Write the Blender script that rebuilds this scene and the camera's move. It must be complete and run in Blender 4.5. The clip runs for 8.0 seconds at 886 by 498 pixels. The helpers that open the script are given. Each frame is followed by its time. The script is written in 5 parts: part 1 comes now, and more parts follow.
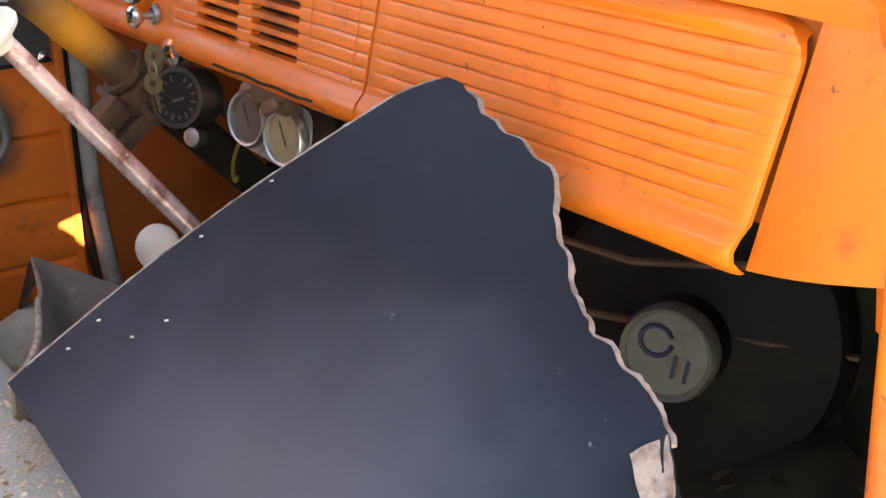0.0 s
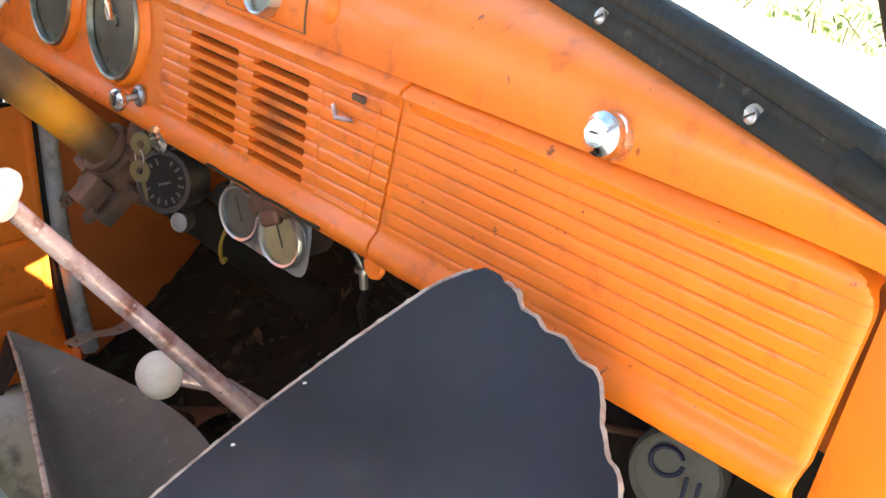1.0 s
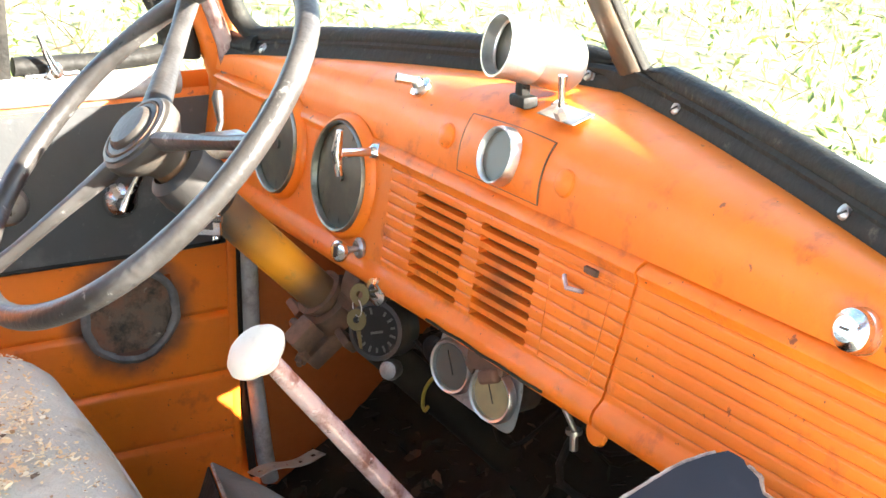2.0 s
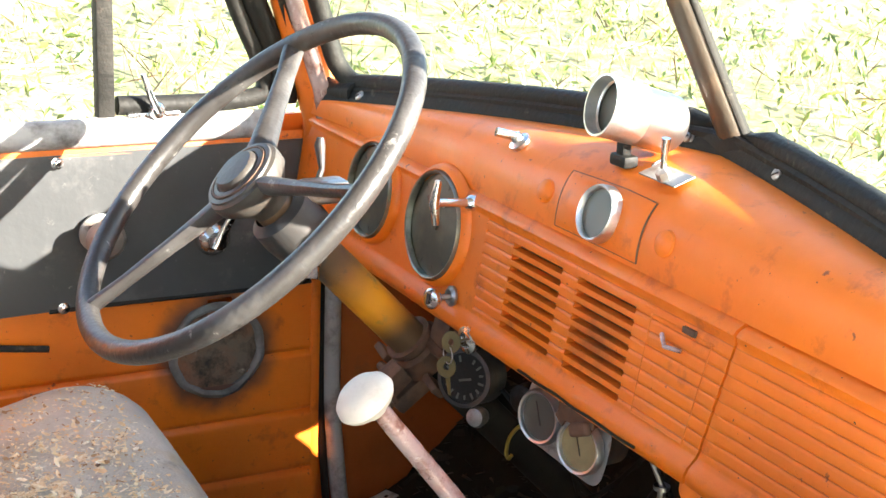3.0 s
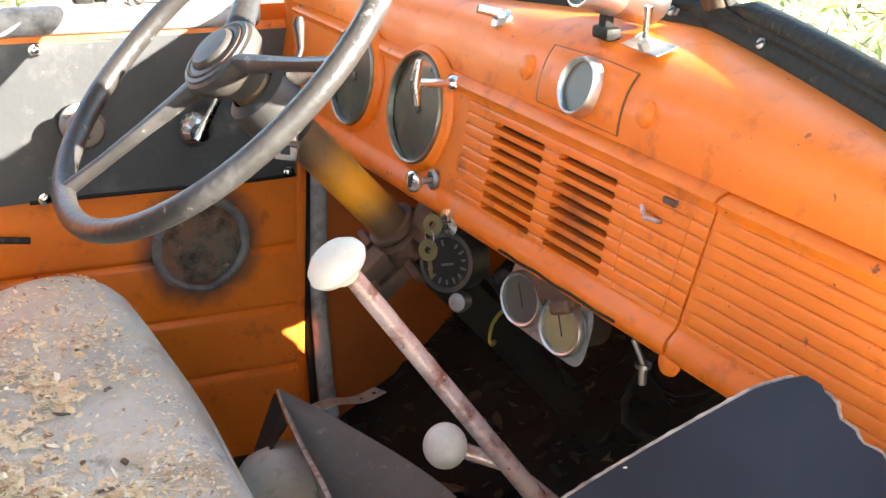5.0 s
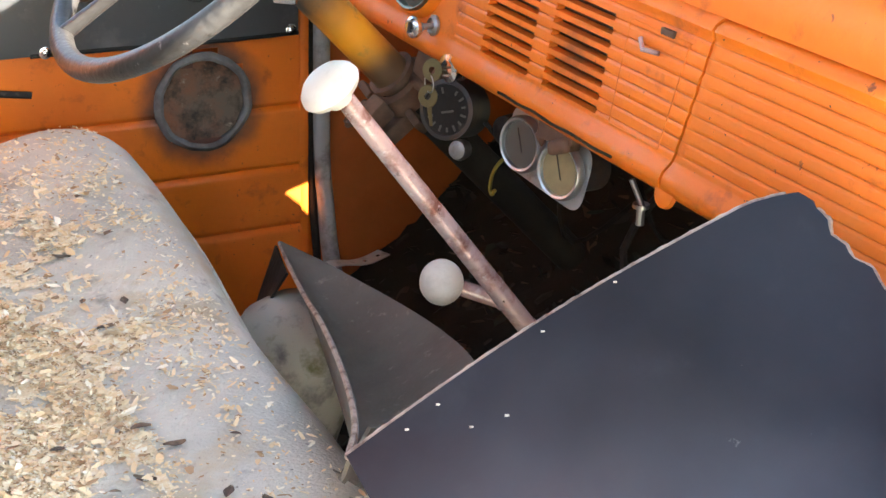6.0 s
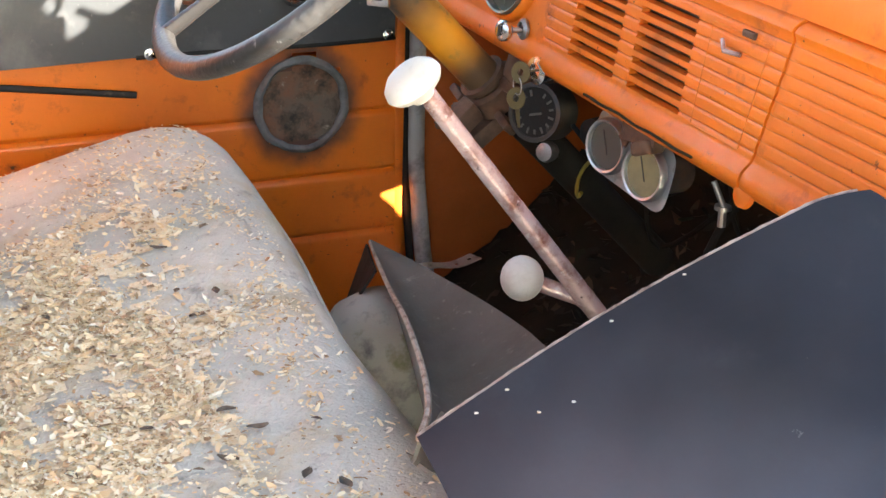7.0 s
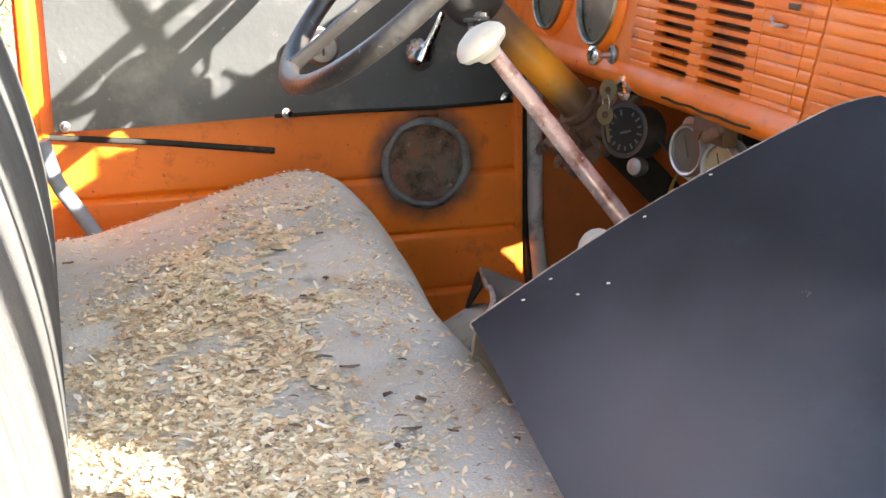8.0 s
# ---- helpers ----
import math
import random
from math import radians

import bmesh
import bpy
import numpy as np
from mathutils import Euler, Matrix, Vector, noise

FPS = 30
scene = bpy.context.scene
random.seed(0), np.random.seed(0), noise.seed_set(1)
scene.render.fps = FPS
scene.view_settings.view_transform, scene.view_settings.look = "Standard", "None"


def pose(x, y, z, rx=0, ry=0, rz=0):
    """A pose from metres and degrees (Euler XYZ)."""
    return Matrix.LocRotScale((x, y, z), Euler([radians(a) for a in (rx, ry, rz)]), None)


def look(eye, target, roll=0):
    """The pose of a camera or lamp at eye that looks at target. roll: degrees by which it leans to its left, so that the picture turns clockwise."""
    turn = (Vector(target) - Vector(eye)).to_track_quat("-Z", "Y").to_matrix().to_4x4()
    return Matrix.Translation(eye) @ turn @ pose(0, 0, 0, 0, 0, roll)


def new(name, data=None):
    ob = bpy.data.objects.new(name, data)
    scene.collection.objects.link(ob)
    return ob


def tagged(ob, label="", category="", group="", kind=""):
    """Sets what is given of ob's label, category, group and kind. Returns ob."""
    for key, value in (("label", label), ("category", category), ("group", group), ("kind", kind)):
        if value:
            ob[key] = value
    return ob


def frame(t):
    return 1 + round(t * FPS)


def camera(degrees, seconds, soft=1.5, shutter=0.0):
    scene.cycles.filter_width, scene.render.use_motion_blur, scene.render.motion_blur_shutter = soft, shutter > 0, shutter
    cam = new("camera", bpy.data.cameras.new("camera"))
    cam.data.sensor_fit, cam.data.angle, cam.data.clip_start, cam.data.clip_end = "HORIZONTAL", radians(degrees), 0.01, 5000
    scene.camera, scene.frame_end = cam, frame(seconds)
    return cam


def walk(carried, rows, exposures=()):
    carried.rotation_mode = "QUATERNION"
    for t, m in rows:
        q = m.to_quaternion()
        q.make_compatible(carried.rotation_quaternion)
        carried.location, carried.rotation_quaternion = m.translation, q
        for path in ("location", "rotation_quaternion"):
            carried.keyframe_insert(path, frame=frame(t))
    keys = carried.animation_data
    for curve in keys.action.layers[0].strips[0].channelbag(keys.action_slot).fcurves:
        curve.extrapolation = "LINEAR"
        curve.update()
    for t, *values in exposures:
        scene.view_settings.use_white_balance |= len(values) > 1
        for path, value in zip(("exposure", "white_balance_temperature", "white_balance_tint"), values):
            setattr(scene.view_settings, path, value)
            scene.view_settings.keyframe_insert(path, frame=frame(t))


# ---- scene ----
cam = camera(34.98, 8.0, soft=1.5, shutter=0.0)
# seconds, eye, yaw to the left, pitch up, lean
ROWS = [
    (0.0, -0.2494, -1.1711, 1.5091, -33.12, -19.60, -1.38),
    (0.5, -0.1800, -1.1211, 1.5899, -35.49, -22.37, -0.82),
    (1.0, -0.2491, -1.0507, 1.6721, -36.18, -23.32, -0.29),
    (1.5, -0.2929, -1.0185, 1.6886, -33.05, -20.96, -0.22),
    (2.0, -0.3406, -1.0310, 1.7202, -30.81, -18.18, 1.01),
    (2.2, -0.3676, -1.0600, 1.7111, -29.42, -16.22, 3.56),
    (3.3, -0.3914, -1.0214, 1.7452, -28.34, -16.98, 2.44),
    (3.5, -0.3906, -1.0200, 1.7297, -28.53, -17.57, 3.08),
    (4.0, -0.3891, -1.0105, 1.7168, -28.36, -19.32, 2.21),
    (4.2, -0.3848, -1.0152, 1.7156, -28.40, -19.26, 2.26),
    (5.3, -0.3633, -1.0477, 1.6741, -28.65, -20.10, 2.70),
    (5.5, -0.3621, -1.0563, 1.6661, -28.66, -20.91, 2.95),
    (6.0, -0.3599, -1.0611, 1.6322, -28.17, -23.60, 2.60),
    (6.5, -0.3704, -1.0676, 1.6395, -26.72, -23.61, 2.48),
    (7.0, -0.3534, -1.0990, 1.6265, -23.45, -23.11, 1.94),
    (7.5, -0.3130, -1.1962, 1.5882, -15.90, -21.19, -0.77),
    (8.0, -0.3277, -1.3031, 1.4725, -15.57, -15.40, -0.93),
]


def aim(yaw, pitch):
    y, p = radians(yaw), radians(pitch)
    return Vector((-math.sin(y) * math.cos(p), math.cos(y) * math.cos(p), math.sin(p)))


walk(cam, [(t, look((x, y, z), Vector((x, y, z)) + aim(a, b), c)) for t, x, y, z, a, b, c in ROWS],
     [(0.0, 3.2), (1.0, 3.5), (2.0, 3.6), (3.5, 3.0), (4.0, 3.1), (5.5, 3.4), (6.5, 3.5), (7.2, 3.4), (8.0, 3.1)])

# ---- world and sun ----
SUN = Vector((-0.60, 0.72, -0.36)).normalized()      # the way the sunlight travels
world = bpy.data.worlds.new("sky")
scene.world = world
world.use_nodes = True
wn = world.node_tree
sky = wn.nodes.new("ShaderNodeTexSky")
sky.sky_type, sky.sun_disc = 'NISHITA', False
sky.sun_elevation = math.asin(-SUN.z)
sky.sun_rotation = math.atan2(-SUN.x, -SUN.y)
wn.nodes["Background"].inputs[1].default_value = 0.12
wn.links.new(sky.outputs[0], wn.nodes["Background"].inputs[0])
sun_data = bpy.data.lights.new("sun", 'SUN')
sun_data.energy, sun_data.angle, sun_data.color = 5.0, radians(0.6), (1.0, 0.93, 0.82)
sun = new("sun", sun_data)
sun.matrix_world = look((0, 0, 8), Vector((0, 0, 8)) + SUN)


# ---- materials ----
def material(name, base, rough=0.5, metal=0.0, var=(), bump=0.0, bump_scale=200.0, coat=0.0, rough_var=0.0):
    """var: (colour, scale, low, high, detail) layers laid over the base by noise."""
    m = bpy.data.materials.new(name)
    m.use_nodes = True
    nt = m.node_tree
    b = nt.nodes["Principled BSDF"]
    b.inputs["Roughness"].default_value, b.inputs["Metallic"].default_value = rough, metal
    b.inputs["Coat Weight"].default_value = coat
    geo = nt.nodes.new("ShaderNodeTexCoord")
    out = None
    rgb = nt.nodes.new("ShaderNodeRGB")
    rgb.outputs[0].default_value = (*base, 1)
    out = rgb.outputs[0]
    first = None
    for colour, scale, low, high, detail in var:
        n = nt.nodes.new("ShaderNodeTexNoise")
        n.inputs["Scale"].default_value, n.inputs["Detail"].default_value = scale, detail
        n.inputs["Roughness"].default_value = 0.65
        nt.links.new(geo.outputs["Object"], n.inputs["Vector"])
        r = nt.nodes.new("ShaderNodeMapRange")
        r.inputs["From Min"].default_value, r.inputs["From Max"].default_value = low, high
        nt.links.new(n.outputs[0], r.inputs["Value"])
        mix = nt.nodes.new("ShaderNodeMix")
        mix.data_type = 'RGBA'
        nt.links.new(r.outputs[0], mix.inputs["Factor"])
        nt.links.new(out, mix.inputs["A"])
        mix.inputs["B"].default_value = (*colour, 1)
        out = mix.outputs["Result"]
        first = first or r
    nt.links.new(out, b.inputs["Base Color"])
    if first and rough_var:
        rr = nt.nodes.new("ShaderNodeMapRange")
        rr.inputs["To Min"].default_value, rr.inputs["To Max"].default_value = rough, min(1, rough + rough_var)
        nt.links.new(first.outputs[0], rr.inputs["Value"])
        nt.links.new(rr.outputs[0], b.inputs["Roughness"])
    if bump:
        n = nt.nodes.new("ShaderNodeTexNoise")
        n.inputs["Scale"].default_value, n.inputs["Detail"].default_value = bump_scale, 4
        nt.links.new(geo.outputs["Object"], n.inputs["Vector"])
        bp = nt.nodes.new("ShaderNodeBump")
        bp.inputs["Strength"].default_value, bp.inputs["Distance"].default_value = bump, 0.002
        nt.links.new(n.outputs[0], bp.inputs["Height"])
        nt.links.new(bp.outputs[0], b.inputs["Normal"])
    return m


ORANGE = material("worn orange paint", (0.80, 0.185, 0.006), 0.40, 0, [((0.70, 0.150, 0.005), 4, 0.40, 0.65, 7), ((0.84, 0.24, 0.02), 9, 0.60, 0.80, 6), ((0.42, 0.085, 0.008), 26, 0.57, 0.74, 8),
                  ((0.24, 0.06, 0.015), 60, 0.69, 0.735, 3), ((0.10, 0.038, 0.017), 26, 0.725, 0.755, 5), ((0.07, 0.03, 0.015), 150, 0.735, 0.76, 2)], 0.16, 120, 0.12, 0.25)
ORANGE_RUSTY = material("orange paint breaking into rust", (0.72, 0.175, 0.007), 0.5, 0, [((0.48, 0.10, 0.008), 12, 0.42, 0.62, 7), ((0.14, 0.05, 0.025), 34, 0.60, 0.66, 7)], 0.3, 90, 0.1, 0.3)
# Orange taken darker for dim places such as the footwell, under brown dirt.
ORANGE_DULL = material("dim dirty orange paint", (0.43, 0.092, 0.004), 0.6, 0, [((0.28, 0.062, 0.005), 4, 0.35, 0.7, 6), ((0.20, 0.07, 0.02), 18, 0.60, 0.80, 8),
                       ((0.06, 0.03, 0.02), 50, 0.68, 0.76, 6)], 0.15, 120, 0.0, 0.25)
RUST = material("rusty orange steel", (0.66, 0.14, 0.015), 0.6, 0, [((0.12, 0.045, 0.02), 14, 0.50, 0.56, 8), ((0.05, 0.025, 0.015), 45, 0.52, 0.66, 6)], 0.5, 60)
BLACK_CARD = material("black vinyl card", (0.044, 0.046, 0.048), 0.36, 0, [((0.028, 0.029, 0.030), 3, 0.45, 0.75, 6), ((0.13, 0.125, 0.12), 9, 0.55, 0.75, 8), ((0.20, 0.19, 0.18), 34, 0.63, 0.78, 8), ((0.26, 0.25, 0.23), 90, 0.69, 0.77, 4)], 0.3, 60, 0.0, 0.28)
BLACK_CARD.node_tree.nodes["Principled BSDF"].inputs["Specular IOR Level"].default_value = 0.8
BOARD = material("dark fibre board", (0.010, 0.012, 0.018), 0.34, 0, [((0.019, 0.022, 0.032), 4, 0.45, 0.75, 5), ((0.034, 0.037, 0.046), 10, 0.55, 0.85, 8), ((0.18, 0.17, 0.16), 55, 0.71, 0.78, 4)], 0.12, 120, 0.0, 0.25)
BOARD.node_tree.nodes["Principled BSDF"].inputs["Specular IOR Level"].default_value = 0.30
BOARD_BACK = material("grey board back", (0.16, 0.145, 0.122), 0.85, 0, [((0.12, 0.105, 0.085), 8, 0.4, 0.7, 6), ((0.30, 0.27, 0.22), 60, 0.6, 0.75, 5)], 0.4, 150)
BOARD_EDGE = material("torn paper edge", (0.42, 0.33, 0.27), 0.9, 0, [((0.18, 0.12, 0.09), 60, 0.45, 0.65, 5)], 0.5, 200)
SEAT = material("grey woven vinyl", (0.67, 0.645, 0.565), 0.72, 0, [((0.48, 0.48, 0.43), 5, 0.4, 0.66, 7), ((0.55, 0.46, 0.31), 9, 0.54, 0.68, 8), ((0.27, 0.26, 0.23), 22, 0.60, 0.74, 8), ((0.07, 0.06, 0.05), 90, 0.66, 0.75, 4)], 0.9, 260)
# Base lowered in place of shade bands missing from the sunlit cloth.
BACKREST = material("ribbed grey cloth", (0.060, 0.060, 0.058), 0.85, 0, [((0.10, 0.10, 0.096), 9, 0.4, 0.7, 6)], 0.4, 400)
RUBBER = material("old black rubber", (0.010, 0.0095, 0.008), 0.62, 0, [((0.030, 0.027, 0.023), 12, 0.45, 0.75, 6), ((0.10, 0.085, 0.065), 48, 0.62, 0.76, 7)], 0.7, 110, 0.0, 0.25)
RUBBER.node_tree.nodes["Principled BSDF"].inputs["Specular IOR Level"].default_value = 0.3
SEAL = material("grey weather strip", (0.40, 0.39, 0.38), 0.6, 0, [((0.12, 0.11, 0.10), 18, 0.48, 0.68, 6)], 0.5, 80)
BEZEL = material("tarnished bezel", (0.30, 0.30, 0.25), 0.35, 0.8, [((0.10, 0.11, 0.07), 20, 0.45, 0.65, 6)], 0.2, 150)
CHROME = material("dull chrome", (0.75, 0.75, 0.76), 0.16, 1.0, [((0.45, 0.42, 0.38), 30, 0.5, 0.75, 6)], 0.1, 200, 0.0, 0.35)
STEEL = material("bare worn steel", (0.42, 0.41, 0.40), 0.38, 1.0, [((0.20, 0.13, 0.09), 24, 0.52, 0.7, 8)], 0.2, 150, 0.0, 0.3)
ALU = material("white painted metal", (0.62, 0.61, 0.58), 0.4, 0.3, [((0.25, 0.20, 0.15), 40, 0.58, 0.72, 6)], 0.2, 150)
# Greyed down because the badge sits in the dark footwell.
BADGE = material("dim grey badge", (0.15, 0.14, 0.12), 0.6, 0.1, [((0.10, 0.08, 0.06), 25, 0.5, 0.7, 6)], 0.2, 150)
DIAL_DARK = material("faded dark dial", (0.060, 0.060, 0.042), 0.3, 0, [((0.12, 0.11, 0.07), 22, 0.45, 0.7, 7), ((0.03, 0.03, 0.022), 9, 0.5, 0.7, 6)], 0.05, 100, 0.5)
DIAL_GREY = material("grey dial face", (0.075, 0.078, 0.064), 0.45, 0, [((0.07, 0.07, 0.06), 20, 0.4, 0.7, 5)], 0.05, 100, 0.08)
DIAL_TAN = material("yellowed dial face", (0.33, 0.27, 0.13), 0.4, 0, [((0.20, 0.16, 0.08), 20, 0.4, 0.7, 5)], 0.05, 100, 0.4)
WHEEL = material("worn grey wheel plastic", (0.034, 0.031, 0.029), 0.36, 0, [((0.085, 0.080, 0.076), 7, 0.48, 0.70, 7), ((0.28, 0.27, 0.25), 60, 0.62, 0.74, 6), ((0.012, 0.011, 0.010), 110, 0.64, 0.70, 4)], 0.45, 130, 0.0, 0.25)
HORN = material("brown grey horn button", (0.055, 0.048, 0.040), 0.52, 0, [((0.035, 0.026, 0.02), 25, 0.45, 0.7, 6), ((0.13, 0.11, 0.09), 50, 0.62, 0.74, 5)], 0.3, 160, 0.0)
COLUMN = material("orange and sooty column paint", (0.74, 0.29, 0.015), 0.38, 0, [((0.30, 0.20, 0.05), 30, 0.58, 0.75, 6), ((0.10, 0.09, 0.06), 14, 0.60, 0.70, 6)], 0.1, 140, 0.15)
IVORY = material("weathered ivory knob", (0.58, 0.545, 0.475), 0.5, 0, [((0.40, 0.36, 0.29), 30, 0.5, 0.75, 6), ((0.16, 0.13, 0.10), 120, 0.70, 0.78, 3)], 0.15, 250)
LEVER = material("rusted pink lever paint", (0.50, 0.37, 0.35), 0.26, 0.35, [((0.22, 0.10, 0.075), 38, 0.46, 0.66, 8), ((0.62, 0.54, 0.52), 95, 0.60, 0.70, 5), ((0.07, 0.04, 0.03), 150, 0.66, 0.72, 4)], 0.5, 180)
# Near-black bases put the footwell's shade into grime and floor.
GRIME = material("near-black grime", (0.012, 0.010, 0.007), 0.85, 0, [((0.028, 0.021, 0.012), 9, 0.4, 0.7, 7), ((0.02, 0.026, 0.010), 5, 0.5, 0.7, 6)], 0.8, 40)
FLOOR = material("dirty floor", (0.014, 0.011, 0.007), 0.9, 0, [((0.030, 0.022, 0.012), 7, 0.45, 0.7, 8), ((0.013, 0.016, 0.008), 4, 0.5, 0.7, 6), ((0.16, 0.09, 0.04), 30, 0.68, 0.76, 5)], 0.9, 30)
DARK_METAL = material("dark dirty metal", (0.045, 0.042, 0.04), 0.5, 0.3, [((0.12, 0.07, 0.045), 18, 0.52, 0.72, 7)], 0.3, 100)
BROWN = material("brown rusty bracket", (0.16, 0.085, 0.05), 0.7, 0.2, [((0.07, 0.04, 0.025), 25, 0.4, 0.65, 7)], 0.4, 120)
# Drum base lowered to carry the dark under the dash.
HEATER = material("darkened heater drum", (0.006, 0.005, 0.0045), 0.75, 0.0, [((0.024, 0.015, 0.010), 14, 0.5, 0.72, 7)], 0.3, 90)
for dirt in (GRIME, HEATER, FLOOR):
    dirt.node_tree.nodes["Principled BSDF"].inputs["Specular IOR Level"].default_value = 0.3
ROOF_GREY = material("neutral grey roof", (0.30, 0.27, 0.235), 0.8, 0, [((0.26, 0.25, 0.22), 5, 0.45, 0.7, 6)], 0.2, 100)
DEBRIS = material("brown floor litter", (0.07, 0.05, 0.03), 0.85)
BLUE = material("dark blue enamel", (0.02, 0.022, 0.06), 0.5)
YELLOW = material("yellow wire sheath", (0.27, 0.20, 0.03), 0.5)
BOTTLE = material("grey plastic jug", (0.42, 0.41, 0.36), 0.45, 0, [((0.06, 0.06, 0.08), 9, 0.5, 0.62, 6), ((0.12, 0.12, 0.03), 12, 0.58, 0.7, 5)], 0.1, 100)
BLUE_TUBE = material("pale blue grey tube", (0.22, 0.25, 0.29), 0.5, 0, [((0.14, 0.15, 0.17), 20, 0.45, 0.7, 5)])
LEAFDRY = material("dry leaf flakes", (0.50, 0.37, 0.22), 0.85)
SPEAKER = material("rusty speaker cloth", (0.15, 0.11, 0.075), 0.9, 0, [((0.26, 0.10, 0.045), 9, 0.45, 0.65, 7), ((0.04, 0.03, 0.02), 22, 0.48, 0.62, 8), ((0.34, 0.27, 0.2), 60, 0.62, 0.72, 5)], 0.9, 160)
SOOT = material("sooty grey ring", (0.20, 0.19, 0.175), 0.7, 0, [((0.05, 0.045, 0.04), 16, 0.4, 0.7, 6), ((0.16, 0.15, 0.14), 40, 0.6, 0.72, 5)], 0.4, 120)


def soot_sheen_halo(m, centre, r0, r1, colour=(0.035, 0.033, 0.03), spread=0.03, scale=30, most=0.9):
    """Overspray and painted sheen that fade outwards with a broken edge."""
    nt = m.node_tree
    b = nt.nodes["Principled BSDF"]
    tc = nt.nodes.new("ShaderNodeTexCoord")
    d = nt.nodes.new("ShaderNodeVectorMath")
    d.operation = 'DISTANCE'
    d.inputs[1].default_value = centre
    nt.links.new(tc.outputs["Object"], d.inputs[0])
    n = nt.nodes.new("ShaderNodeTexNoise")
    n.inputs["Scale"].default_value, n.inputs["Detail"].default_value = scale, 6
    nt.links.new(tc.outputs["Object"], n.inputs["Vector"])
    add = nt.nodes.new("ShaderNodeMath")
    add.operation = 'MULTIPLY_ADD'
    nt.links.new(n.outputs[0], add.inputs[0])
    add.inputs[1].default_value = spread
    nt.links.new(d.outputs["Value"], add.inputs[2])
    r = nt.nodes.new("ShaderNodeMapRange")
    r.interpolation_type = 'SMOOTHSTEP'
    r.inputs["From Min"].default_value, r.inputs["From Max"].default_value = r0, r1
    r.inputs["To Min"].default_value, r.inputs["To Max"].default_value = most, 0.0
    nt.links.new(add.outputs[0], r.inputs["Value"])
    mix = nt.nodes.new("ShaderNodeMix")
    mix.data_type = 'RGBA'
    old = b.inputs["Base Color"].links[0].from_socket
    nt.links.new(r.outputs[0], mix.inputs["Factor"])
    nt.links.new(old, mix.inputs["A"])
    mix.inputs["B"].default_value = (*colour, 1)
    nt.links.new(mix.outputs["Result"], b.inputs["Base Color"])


def vary_by_island(m, colours):
    nt = m.node_tree
    b = nt.nodes["Principled BSDF"]
    g = nt.nodes.new("ShaderNodeNewGeometry")
    ramp = nt.nodes.new("ShaderNodeValToRGB")
    ramp.color_ramp.interpolation = 'CONSTANT'
    while len(ramp.color_ramp.elements) < len(colours):
        ramp.color_ramp.elements.new(0.5)
    for i, (e, c) in enumerate(zip(ramp.color_ramp.elements, colours)):
        e.position, e.color = i / len(colours), (*c, 1)
    nt.links.new(g.outputs["Random Per Island"], ramp.inputs[0])
    nt.links.new(ramp.outputs[0], b.inputs["Base Color"])


ORANGE_DOOR = ORANGE.copy()
ORANGE_DOOR.name = "orange door paint with soot"
soot_sheen_halo(ORANGE_DOOR, (0.211, 0.715, 1.032), 0.080, 0.118)
soot_sheen_halo(COLUMN, (0.150, 0.316, 1.333), 0.085, 0.165)
soot_sheen_halo(COLUMN, (0.322, 0.316, 1.157), 0.060, 0.125)
# Paler patch painted on the board stands in for its sheen.
soot_sheen_halo(BOARD, (0.055, -0.505, 1.085), 0.08, 0.31, (0.070, 0.073, 0.090), 0.16, 7, 0.85)
# Pale base stands in for the white glare beyond the windscreen.
PALE = material("pale paint for glare", (0.72, 0.70, 0.66), 0.5, 0, [((0.50, 0.46, 0.40), 6, 0.45, 0.7, 6)], 0.1, 100)
vary_by_island(LEAFDRY, [(0.86, 0.72, 0.47), (0.78, 0.61, 0.37), (0.90, 0.80, 0.58), (0.74, 0.55, 0.32), (0.90, 0.85, 0.70), (0.86, 0.72, 0.48), (0.40, 0.27, 0.15)])
# Front leaf colours lifted towards white to carry the outside glare.
LEAFPALE = material("leaves paled for glare", (0.3, 0.35, 0.1), 0.6)
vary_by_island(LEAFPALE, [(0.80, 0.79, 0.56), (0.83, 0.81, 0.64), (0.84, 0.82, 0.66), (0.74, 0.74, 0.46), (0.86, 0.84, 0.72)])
LEAFGREEN = material("mixed green leaves", (0.12, 0.2, 0.03), 0.55)
vary_by_island(LEAFGREEN, [(0.13, 0.19, 0.035), (0.22, 0.28, 0.06), (0.36, 0.38, 0.13), (0.07, 0.11, 0.02), (0.48, 0.45, 0.26)])
vary_by_island(DEBRIS, [(0.030, 0.022, 0.012), (0.020, 0.018, 0.010), (0.050, 0.034, 0.018), (0.018, 0.024, 0.010), (0.085, 0.055, 0.030)])
GRASSDRY = material("dry grass and twigs", (0.3, 0.26, 0.12), 0.8)
vary_by_island(GRASSDRY, [(0.40, 0.34, 0.20), (0.16, 0.18, 0.05), (0.14, 0.09, 0.05), (0.55, 0.48, 0.34), (0.10, 0.07, 0.04)])
# Ground colour lifted so the grass looks blown out by sun.
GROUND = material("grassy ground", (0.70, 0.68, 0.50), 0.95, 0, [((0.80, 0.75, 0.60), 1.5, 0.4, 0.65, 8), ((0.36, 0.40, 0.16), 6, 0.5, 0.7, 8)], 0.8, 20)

BANK = material("weedy bank soil", (0.20, 0.20, 0.09), 0.95, 0, [((0.38, 0.33, 0.21), 5, 0.45, 0.65, 8), ((0.05, 0.06, 0.02), 11, 0.5, 0.65, 8)], 0.8, 20)


